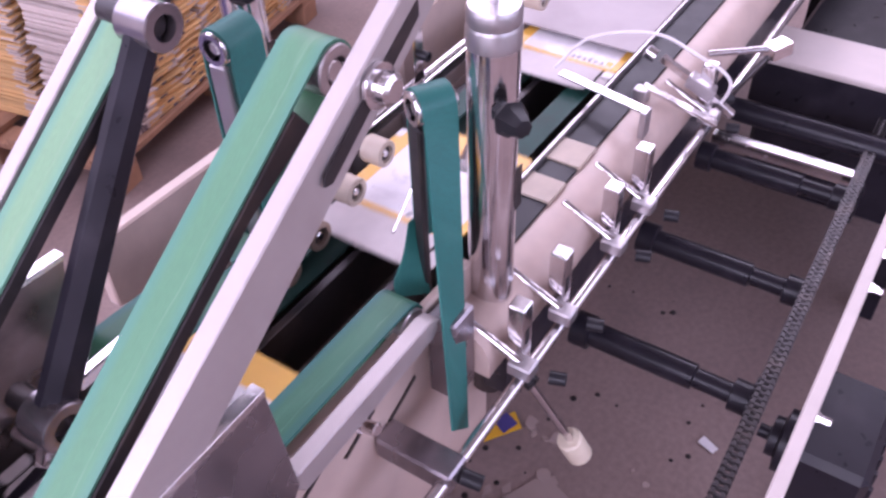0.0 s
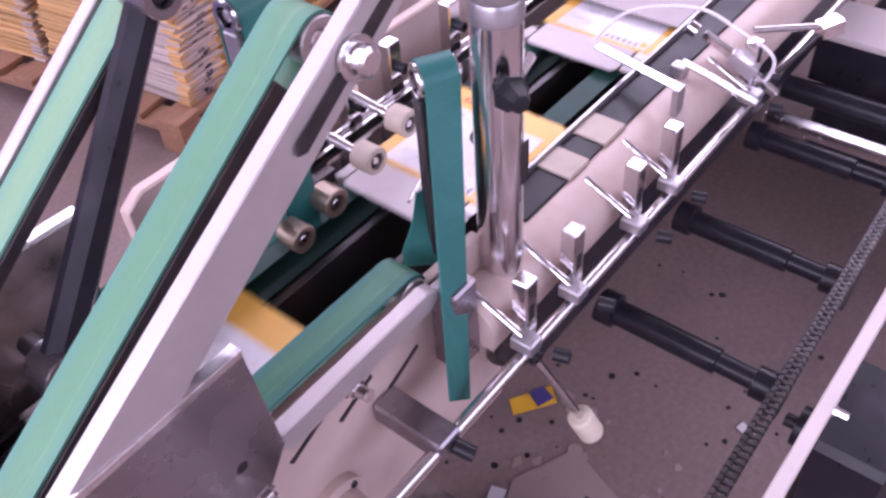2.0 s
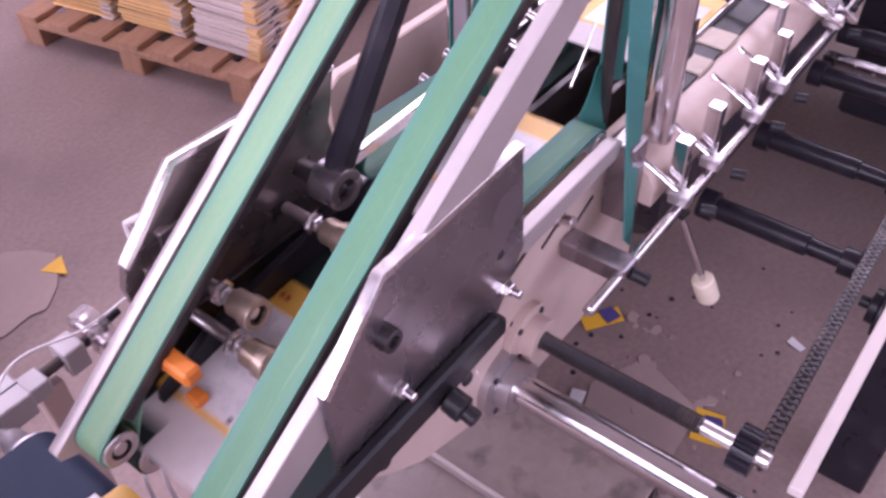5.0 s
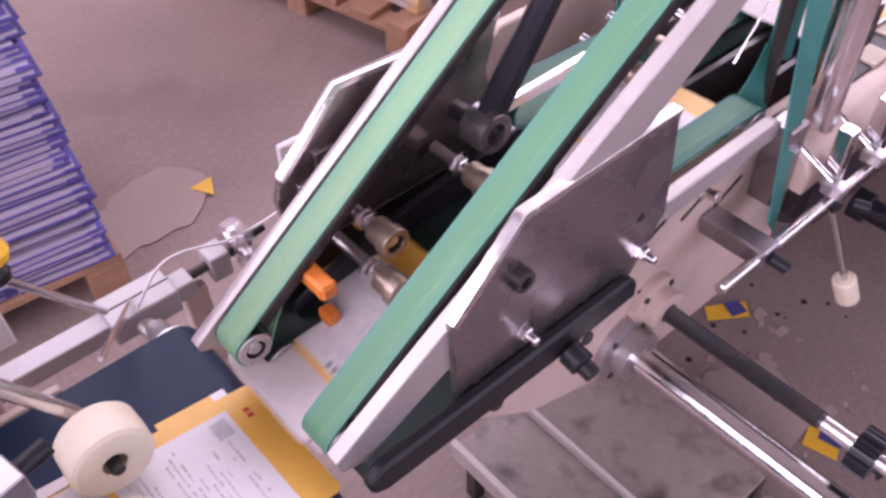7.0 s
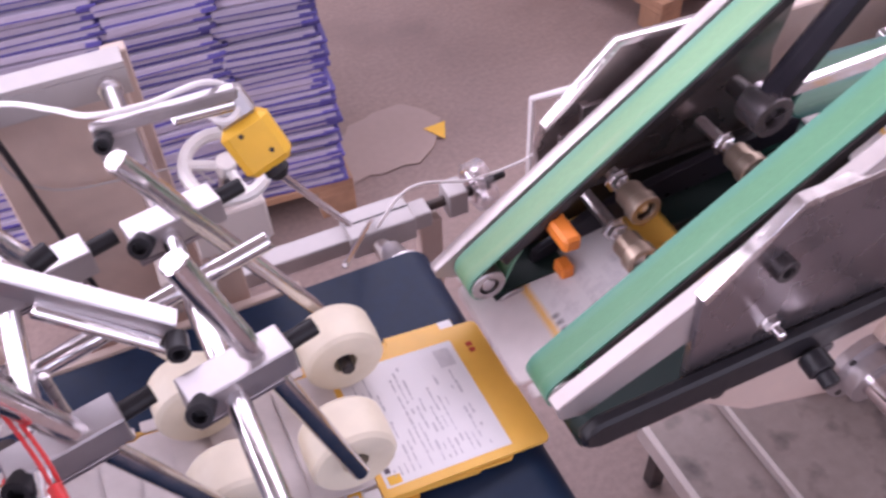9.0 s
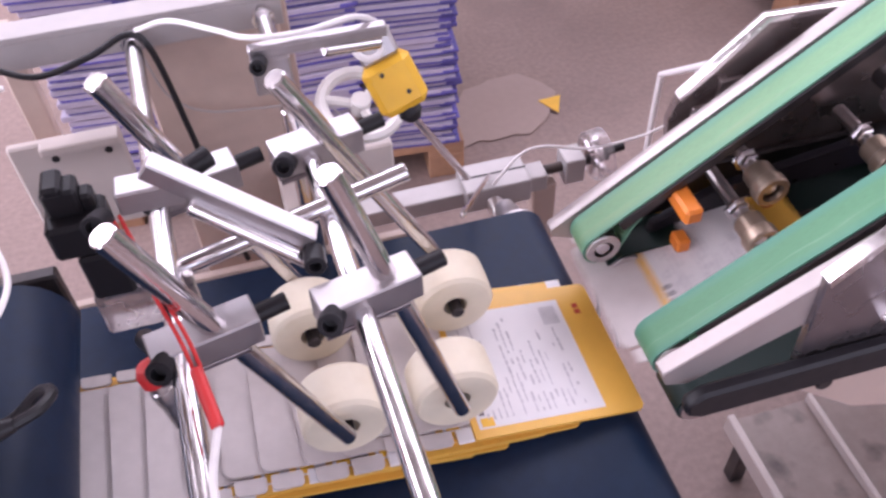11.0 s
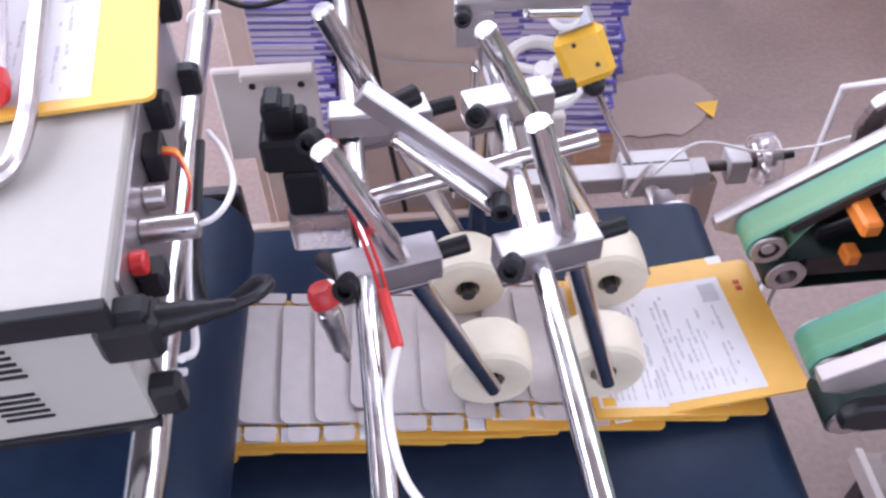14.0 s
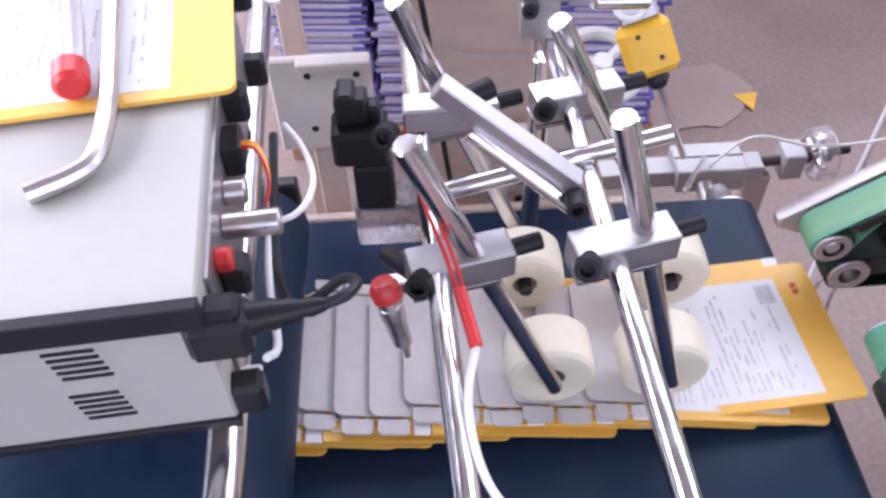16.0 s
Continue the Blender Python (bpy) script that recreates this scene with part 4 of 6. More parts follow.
vertical_belt(0.612, 0.652, 0.432, 1.210, 0.62, 0.0, "upright_belt_arm", "teal upright belt running over a small top pulley", DARKSTEEL, -30)
vertical_belt(0.556, 0.606, 0.648, 1.256, 0.93, 0.0, "upright_belt_arm", "teal upright belt on the far side with an open ring pulley", ALU)
twisted_run()
low_belt_arm()
incline(0.432, 0.478, 0.386, 0.405, (-0.157, 0.912), (0.476, 1.3425), 0.040, "sloping_belt_arm", "long sloping green belt on a pale slotted metal bar")
incline(0.634, 0.679, 0.683, 0.701, (-0.152, 0.876), (0.60, 1.424), 0.030, "sloping_belt_arm", "long sloping green belt on the far pale metal bar")
lever()
press_plates()
lower_press()
frame_plate()
shaft_set()
drive_side()
far_wheels()


# ---- delivery conveyor ----
BELT_Z = 0.765


def conveyor():
    c = thing("delivery_conveyor", (-1.0, 0.5, 0), "navy blue delivery conveyor belt on a beige frame", "conveyor")
    bm = bmesh.new()
    band(bm, loop_line((-2.3, BELT_Z - 0.042), 0.042, (-0.195, BELT_Z - 0.042), 0.042, 12), 0.12, 0.832, 0.003)
    part("belt", bm, NAVY, c, "navy blue belt")
    bm = bmesh.new()
    cyl(bm, (-0.195, 0.09, BELT_Z - 0.042), (-0.195, 0.89, BELT_Z - 0.042), 0.012, 16)
    lathe(bm, (-0.195, 0.828, BELT_Z - 0.042), (-0.195, 1, BELT_Z - 0.042), [(0, 0), (0.038, 0), (0.038, 0.012), (0.022, 0.03), (0.016, 0.06), (0, 0.06)], 24)
    part("end_roller", bm, ALU, c, "bare metal end roller")
    bm = bmesh.new()
    box(bm, (-2.2, 0.13, BELT_Z - 0.075), (-0.24, 0.82, BELT_Z - 0.006), 0.003)
    part("slide_bed", bm, DARKSTEEL, c)
    bm = bmesh.new()
    box(bm, (-2.4, 0.845, 0.60), (-0.35, 0.862, 0.755), 0.003)
    part("side_frame", bm, PAINT, c)
    bm = bmesh.new()
    box(bm, (-2.4, 0.088, 0.60), (-0.24, 0.105, 0.745), 0.003)
    part("side_frame", bm, PAINT, c)
    for x in (-0.5, -2.2):
        for y in (0.09, 0.80):
            bm = bmesh.new()
            box(bm, (x, y, 0), (x + 0.06, y + 0.06, 0.62), 0.003)
            part("leg", bm, PAINT, c)
    u = thing("upper_press_conveyor", (-1.5, 0.5, 0.82), "navy blue upper press belt over the delivery conveyor", "conveyor")
    bm = bmesh.new()
    band(bm, loop_line((-2.3, 0.905), 0.068, (-0.858, 0.905), 0.068, 14), 0.10, 0.70, 0.003)
    part("belt", bm, NAVY, u, "navy blue belt")
    bm = bmesh.new()
    cyl(bm, (-0.858, 0.08, 0.905), (-0.858, 0.76, 0.905), 0.020, 16)
    lathe(bm, (-0.858, 0.696, 0.905), (-0.858, 1, 0.905), [(0, 0), (0.060, 0), (0.060, 0.006), (0.030, 0.014), (0.022, 0.06), (0, 0.06)], 24)
    part("end_roller", bm, ALU, u, "bare metal end roller")
    bm = bmesh.new()
    box(bm, (-2.3, 0.72, 0.86), (-0.80, 0.74, 0.95), 0.003)
    box(bm, (-2.3, 0.07, 0.86), (-0.83, 0.09, 0.95), 0.003)
    part("side_arm", bm, DARKSTEEL, u)
    for x in (-1.2, -2.2):
        bm = bmesh.new()
        box(bm, (x, 0.742, 0.75), (x + 0.05, 0.80, 0.95), 0.003)
        part("post", bm, PAINT, u)
    p = thing("conveyor_backboard", (-0.65, 0.97, 0), "tall beige cardboard-coloured panel behind the conveyor", "panel")
    bm = bmesh.new()
    box(bm, (-0.668, 0.950, 0.10), (-0.484, 0.965, 1.084), 0.003)
    part("panel", bm, PAINT, p)
    for x in (-0.66, -0.53):
        bm = bmesh.new()
        box(bm, (x, 0.966, 0.0), (x + 0.03, 0.99, 1.0), 0.003)
        part("post", bm, PAINT, p)
    bm = bmesh.new()
    box(bm, (-0.80, 0.8955, 0.0), (-0.76, 0.915, 0.93), 0.002)
    part("bracket_post", bm, PAINT, p)
    b = thing("bracket_plate", (-0.76, 0.89, 0.75), "beige bracket plate with drilled holes", "bracket")
    bm = bmesh.new()
    box(bm, (-0.84, 0.882, 0.862), (-0.705, 0.895, 1.015), 0.003)
    box(bm, (-0.80, 0.866, 1.005), (-0.705, 0.883, 1.018), 0.002)
    part("plate", bm, CREAM, b)
    for x, z in ((-0.789, 0.989), (-0.725, 0.988), (-0.79, 0.90)):
        bm = bmesh.new()
        cyl(bm, (x, 0.8825, z), (x, 0.8805, z), 0.005, 12)
        part("hole", bm, BLACK, b, "dark drilled hole")


def slide_unit():
    s = thing("cross_slide", (-0.2, 0.95, 0.68), "beige machined cross slide with a clear acrylic handwheel", "slide")
    bm = bmesh.new()
    box(bm, (-0.62, 0.942, 0.683), (-0.10, 0.982, 0.715), 0.002)
    part("rail", bm, GREYPAINT, s)
    bm = bmesh.new()
    box(bm, (-0.245, 0.925, 0.685), (-0.135, 0.992, 0.730), 0.002)
    part("carriage", bm, GREYPAINT, s)
    bm = bmesh.new()
    lathe(bm, (-0.20, 0.935, 0.70), (-0.187, 0.855, 0.664), [(0, 0), (0.015, 0), (0.015, 0.055), (0.030, 0.056), (0.032, 0.090), (0, 0.092)], 24)
    part("stub_shaft", bm, STEEL, s, "turned steel stub shaft")
    bm = bmesh.new()
    box(bm, (-0.245, 0.958, 0.7300), (-0.135, 0.961, 0.7308), 0)
    part("groove", bm, BLACK, s, "dark groove line")
    bm = bmesh.new()
    box(bm, (-0.065, 0.95, 0.675), (-0.030, 0.995, 0.725), 0.002)
    part("end_block", bm, GREYPAINT, s)
    bm = bmesh.new()
    cyl(bm, (-0.125, 0.97, 0.70), (0.02, 0.975, 0.70), 0.009, 14)
    part("screw", bm, DARKSTEEL, s)
    bm = bmesh.new()
    tube(bm, (-0.014, 0.974, 0.705), (0.016, 0.976, 0.708), 0.044, 0.036, 32)
    w = part("handwheel", bm, GLASS, s, "clear acrylic handwheel rim")
    bm = bmesh.new()
    cyl(bm, (-0.006, 0.975, 0.668), (-0.006, 0.975, 0.742), 0.006, 12)
    cyl(bm, (-0.006, 0.939, 0.705), (-0.006, 1.011, 0.705), 0.006, 12)
    lathe(bm, (-0.016, 0.975, 0.705), (1, 0.975, 0.705), [(0, 0), (0.014, 0), (0.014, 0.024), (0, 0.024)], 18)
    part("hub", bm, CHROME, w, "chromed hub with spokes")
    bm = bmesh.new()
    cyl(bm, (0.0, 0.975, 0.705), (0.05, 0.978, 0.71), 0.007, 12)
    part("crank_pin", bm, BLACK, w)
    bm = bmesh.new()
    cyl(bm, (-0.30, 0.76, 0.86), (-0.20, 0.95, 0.735), 0.0045, 10)
    part("feeler_rod", bm, CHROME, s, "thin feeler rod")
    for x, y in ((-0.5, 0.95), (-0.12, 0.95)):
        bm = bmesh.new()
        box(bm, (x, y, 0), (x + 0.04, y + 0.03, 0.684), 0.002)
        part("post", bm, PAINT, s)
    bm = bmesh.new()
    sweep(bm, [(-0.20, 0.93, 0.733), (-0.15, 0.95, 0.765), (-0.10, 0.97, 0.755), (-0.02, 0.96, 0.738), (0.06, 0.95, 0.75), (0.14, 0.93, 0.78), (0.2, 0.85, 0.75)], 0.0024, 8)
    single("sensor_cable", bm, CABLE_W, "thin grey sensor cable over the slide", "cable")


def wheel_ring(bm, c, axis, r, t, spokes=3):
    axis = axis.normalized()
    q = axis.to_track_quat("Z", "Y")
    pts = [c + q @ Vector((r * math.cos(a), r * math.sin(a), 0)) for a in [2 * math.pi * i / 28 for i in range(29)]]
    sweep(bm, pts, t, 8, 1)
    cyl(bm, c - axis * 0.012, c + axis * 0.012, r * 0.26, 16)
    for k in range(spokes):
        a = 2 * math.pi * k / spokes + 0.4
        cyl(bm, c, c + q @ Vector((r * math.cos(a), r * math.sin(a), 0)), t * 0.75, 8)


CASTPALE = material("pale_cast_enamel", (0.66, 0.63, 0.62), 0.35, 0.15, 0.05, 40, 0.04, (0.5, 0.46, 0.45), 0.3, 9.0)


def handwheel():
    h = thing("handwheel", (-0.45, 0.92, 0.85), "pale cast handwheel with three spokes on a bearing block", "handwheel")
    bm = bmesh.new()
    wheel_ring(bm, Vector((-0.402, 0.888, 0.976)), Vector((0.12, -0.30, 0.9)), 0.052, 0.009)
    part("wheel", bm, CASTPALE, h, "pale painted cast wheel")
    bm = bmesh.new()
    cyl(bm, (-0.402, 0.888, 0.976), (-0.415, 0.90, 0.90), 0.010, 14)
    part("spindle", bm, STEEL, h)
    bm = bmesh.new()
    box(bm, (-0.47, 0.880, 0.835), (-0.365, 0.925, 0.905), 0.003)
    part("block", bm, CREAM, h, "cream painted bearing block")
    bm = bmesh.new()
    box(bm, (-0.46, 0.885, 0.0), (-0.42, 0.915, 0.842), 0.002)
    part("post", bm, PAINT, h)


def cross_clamp(at, label):
    """A split clamp block with two black socket screws, round the crossing at."""
    x, y, z = at
    c = thing("cross_clamp", at, label, "clamp", "clamp blocks on the cross bars")
    bm = bmesh.new()
    box(bm, (x - 0.050, y - 0.017, z - 0.011), (x + 0.044, y + 0.017, z + 0.019), 0.0015, Matrix.Translation(at) @ pose(0, 0, 0, 0, 0, 12) @ Matrix.Translation(-Vector(at)))
    body = part("block", bm, ALU, c)
    bm = bmesh.new()
    box(bm, (x - 0.050, y - 0.0175, z - 0.017), (x + 0.030, y + 0.0175, z - 0.0115), 0.001, Matrix.Translation(at) @ pose(0, 0, 0, 0, 0, 12) @ Matrix.Translation(-Vector(at)))
    part("lower_jaw", bm, PLATE, c)
    bm = bmesh.new()
    caphead(bm, (x + 0.042, y + 0.010, z + 0.006), (x + 0.09, y + 0.020, z + 0.010), 0.0085, 0.030)
    part("screw", bm, BLACK, c, "black socket screw")
    bm = bmesh.new()
    caphead(bm, (x - 0.036, y - 0.020, z + 0.008), (x - 0.045, y - 0.05, z + 0.022), 0.0115, 0.020)
    part("screw", bm, BLACK, c, "black socket screw")
    return c


def cross_bars():
    for x0, x1, y0, y1, z in ((-0.622, -0.661, 0.10, 0.925, 1.105), (-0.468, -0.503, 0.10, 0.925, 1.105)):
        c = thing("cross_bar", (x0, y0, z), "polished steel cross bar over the conveyor", "bar", "cross bars over the conveyor")
        bm = bmesh.new()
        cyl(bm, (x0, y0, z), (x1, y1, z), 0.0105, 20)
        part("rod", bm, CHROME, c)
        bm = bmesh.new()
        lathe(bm, (x1, y1 - 0.004, z), (x1, y1 + 1, z), [(0.0107, 0), (0.0145, 0), (0.0145, 0.012), (0.010, 0.016), (0, 0.016)], 18)
        part("end_cap", bm, BRIGHT, c, "bright turned end cap")
    for x, y, z0, z1 in ((-0.50, 0.80, 0.70, 1.06),):
        bm = bmesh.new()
        cyl(bm, (x, y, z0), (x + 0.004, y, z1), 0.0125, 20)
        single("upright_rod", bm, CHROME, "polished upright rod behind the belt", "rod", "upright rods behind the belt")
    bm = bmesh.new()
    cyl(bm, (-0.645, 0.55, 1.09), (-0.408, 0.571, 1.135), 0.0095, 16)
    single("tie_rod", bm, CHROME, "slim polished tie rod between the cross bars", "rod")
    for x, y, z, lab in ((-0.605, 0.455, 1.098, 0), (-0.462, 0.455, 1.108, 0), (-0.60, 0.655, 1.10, 0), (-0.47, 0.665, 1.105, 0)):
        cross_clamp((x - 0.010, y, z), "machined aluminium clamp block with black socket screws")


def press_roll(top, tip, y0, y1):
    """A sloping rod with a thick pale roller at its foot. Returns the roller for its turning."""
    r = thing("press_roll", tip, "thick ivory plastic roll on a sloping steel rod", "roller", "ivory rolls pressing the stream")
    bm = bmesh.new()
    cyl(bm, top, tip, 0.0115, 20, 0.0015, 0.0095)
    part("rod", bm, CHROME, r)
    bm = bmesh.new()
    x, _, z = tip
    cz = z - 0.010
    lathe(bm, (x, y0, cz), (x, y1, cz), [(0.015, 0.004), (0.037, 0.0), (0.045, 0.002), (0.049, 0.007), (0.050, (y1 - y0) / 2), (0.049, y1 - y0 - 0.007), (0.045, y1 - y0 - 0.002), (0.037, y1 - y0), (0.015, y1 - y0 - 0.004), (0.015, 0.004)], 36)
    roll = part("roll", bm, RUBBER, r, "ivory plastic roll", (x, (y0 + y1) / 2, cz))
    bm = bmesh.new()
    cyl(bm, (x, y0 - 0.008, cz), (x, y1 + 0.004, cz), 0.0085, 14)
    part("axle", bm, DARKSTEEL, r)
    return roll


def sensor_arm():
    a = thing("sensor_bracket", (-0.55, 0.55, 1.2), "bright square bar bracket clamped to the cross bar", "bracket")
    bm = bmesh.new()
    p, q = Vector((-0.622, 0.536, 1.226)), Vector((-0.510, 0.506, 1.140))
    d = (q - p).normalized()
    m = Matrix.Translation(p) @ d.to_track_quat("X", "Z").to_matrix().to_4x4()
    box(bm, (-0.01, -0.0095, -0.0095), ((q - p).length, 0.0095, 0.0095), 0.0015, m)
    part("square_bar", bm, ALU, a)
    bm = bmesh.new()
    cyl(bm, (-0.604, 0.520, 1.194), (-0.512, 0.492, 1.120), 0.007, 14)
    part("round_bar", bm, CHROME, a)
    bm = bmesh.new()
    box(bm, (-0.660, 0.530, 1.188), (-0.606, 0.556, 1.212), 0.002, None)
    part("clamp", bm, ALU, a)
    for p, q in (((-0.60, 0.56, 1.20), (-0.56, 0.58, 1.205)), ((-0.672, 0.52, 1.20), (-0.68, 0.49, 1.215)), ((-0.512, 0.496, 1.134), (-0.515, 0.45, 1.140))):
        bm = bmesh.new()
        caphead(bm, p, q, 0.010, 0.022)
        part("screw", bm, BLACK, a, "black socket screw")
    v = thing("glue_valve", (-0.70, 0.52, 1.1), "black electric valve block with clear lower body", "valve")
    bm = bmesh.new()
    box(bm, (-0.724, 0.53, 1.150), (-0.674, 0.570, 1.188), 0.004)
    part("coil", bm, BLACK, v)
    bm = bmesh.new()
    box(bm, (-0.719, 0.545, 1.186), (-0.690, 0.57, 1.214), 0.003)
    part("connector", bm, BLACK, v)
    bm = bmesh.new()
    box(bm, (-0.716, 0.543, 1.210), (-0.700, 0.572, 1.221), 0.003)
    part("connector_cap", bm, BLACK, v)
    bm = bmesh.new()
    box(bm, (-0.692, 0.548, 1.186), (-0.680, 0.566, 1.204), 0.003)
    part("side_clip", bm, BLACK, v)
    bm = bmesh.new()
    box(bm, (-0.708, 0.527, 1.098), (-0.672, 0.558, 1.152), 0.003)
    part("body", bm, BLACK, v)
    bm = bmesh.new()
    box(bm, (-0.712, 0.53, 1.045), (-0.645, 0.57, 1.097), 0.003)
    part("clear_block", bm, DULLCLEAR, v, "clear plastic block")
    bm = bmesh.new()
    cyl(bm, (-0.685, 0.53, 1.03), (-0.66, 0.47, 1.075), 0.010, 14)
    part("fitting", bm, DARKSTEEL, v)
    n = thing("glue_nozzle", (-0.69, 0.52, 0.90), "small metal glue nozzle with a red cap", "nozzle")
    bm = bmesh.new()
    lathe(bm, (-0.692, 0.527, 0.972), (-0.672, 0.500, 0.88), [(0, 0), (0.012, 0), (0.012, 0.014), (0.0135, 0.016), (0.0135, 0.030), (0.012, 0.034), (0.011, 0.066), (0.006, 0.072), (0.004, 0.086), (0, 0.088)], 16)
    part("barrel", bm, STEEL, n)
    bm = bmesh.new()
    lathe(bm, (-0.690, 0.525, 0.968), (-0.70, 0.538, 1.01), [(0, 0), (0.016, 0), (0.0165, 0.014), (0.012, 0.022), (0, 0.025)], 16)
    part("cap", bm, RED, n, "red cap")
    bm = bmesh.new()
    box(bm, (-0.69, 0.53, 0.965), (-0.625, 0.545, 0.985), 0.002)
    cyl(bm, (-0.628, 0.537, 0.975), (-0.628, 0.537, 1.10), 0.005, 10)
    part("holder", bm, STEEL, n)
    for k in range(2):
        bm = bmesh.new()
        o = 0.006 * k
        sweep(bm, [(-0.665 + o, 0.52, 1.20), (-0.648 + o, 0.47, 1.17), (-0.630 + o, 0.42, 1.145), (-0.622 + o, 0.385, 1.13)], 0.0018, 8)
        single("red_wire", bm, RED, "thin red insulated wire at the valve", "wire", "red wires of the valve")
    bm = bmesh.new()
    cyl(bm, (-0.622, 0.395, 1.14), (-0.612, 0.345, 1.128), 0.0055, 12)
    single("wire_plug", bm, RED, "red plastic wire plug", "plug")
    bm = bmesh.new()
    sweep(bm, [(-0.612, 0.348, 1.128), (-0.622, 0.30, 1.118), (-0.612, 0.24, 1.11), (-0.575, 0.19, 1.10), (-0.54, 0.14, 1.08), (-0.50, 0.06, 1.0)], 0.0034, 8)
    single("white_cable", bm, CABLE_W, "white cable hanging from the red plug", "cable")


def limit_switch():
    s = thing("limit_switch", (-0.37, 0.78, 1.05), "yellow limit switch with black actuator on a rod", "switch")
    p, q = Vector((-0.378, 0.835, 1.082)), Vector((-0.349, 0.835, 1.006))
    d = (q - p).normalized()
    m = Matrix.Translation((p + q) / 2) @ pose(0, 0, 0, 0, -20.9, 0) @ pose(0, 0, 0, -24, 0, 0)
    bm = bmesh.new()
    box(bm, (-0.032, -0.034, -0.034), (0.032, 0.004, 0.034), 0.009, m)
    part("body", bm, SWITCH, s, "yellow plastic body")
    bm = bmesh.new()
    box(bm, (-0.024, -0.030, 0.034), (0.024, 0.002, 0.070), 0.004, m)
    part("head", bm, ALU, s, "grey metal head")
    bm = bmesh.new()
    lathe(bm, m @ Vector((0, -0.012, -0.033)), m @ Vector((0, -0.012, -0.1)), [(0, 0), (0.014, 0), (0.016, 0.010), (0.009, 0.02), (0, 0.02)], 16)
    part("boot", bm, BLACK, s, "black rubber boot")
    bm = bmesh.new()
    for x, z in ((-0.008, 0.02), (0.012, -0.012)):
        cyl(bm, m @ Vector((x, -0.034, z)), m @ Vector((x, -0.0372, z)), 0.003, 10)
    part("screws", bm, DARKSTEEL, s)
    bm = bmesh.new()
    cyl(bm, m @ Vector((0, -0.012, -0.05)), (-0.243, 0.93, 0.76), 0.0055, 12)
    part("plunger_rod", bm, CHROME, s, "thin steel plunger rod")
    bm = bmesh.new()
    wheel_ring(bm, m @ Vector((-0.005, -0.028, 0.06)), Vector((0.1, -0.7, 0.7)), 0.018, 0.0045, 0)
    part("cable_loop", bm, CABLE_W, s)
    b = thing("switch_bar", (-0.48, 0.77, 1.15), "bright bar and clamp carrying the limit switch", "bracket")
    bm = bmesh.new()
    box(bm, (-0.53, 0.760, 1.158), (-0.38, 0.775, 1.172), 0.002, None)
    box(bm, (-0.530, 0.756, 1.115), (-0.488, 0.778, 1.160), 0.002)
    part("bar", bm, ALU, b)
    bm = bmesh.new()
    caphead(bm, (-0.520, 0.757, 1.158), (-0.528, 0.72, 1.17), 0.009, 0.020)
    part("screw", bm, BLACK, b)
    bm = bmesh.new()
    cyl(bm, (-0.45, 0.775, 1.148), (-0.385, 0.79, 1.135), 0.009, 14)
    part("round_bar", bm, CHROME, b)
    bm = bmesh.new()
    sweep(bm, [(-0.375, 0.79, 1.150), (-0.41, 0.772, 1.182), (-0.47, 0.768, 1.178), (-0.525, 0.775, 1.178), (-0.56, 0.83, 1.160), (-0.61, 0.89, 1.145), (-0.652, 0.915, 1.125)], 0.0032, 8)
    single("sensor_cable", bm, CABLE_W, "thin pale cable along the switch bar", "cable")
    bm = bmesh.new()
    sweep(bm, [(-0.815, 0.905, 1.112), (-0.77, 0.895, 1.100), (-0.71, 0.905, 1.108), (-0.662, 0.915, 1.122), (-0.640, 0.905, 1.10), (-0.625, 0.900, 0.98), (-0.615, 0.905, 0.85), (-0.60, 0.90, 0.72)], 0.0042, 8)
    single("black_cable", bm, BLACK, "black cable hanging down the panel", "cable")


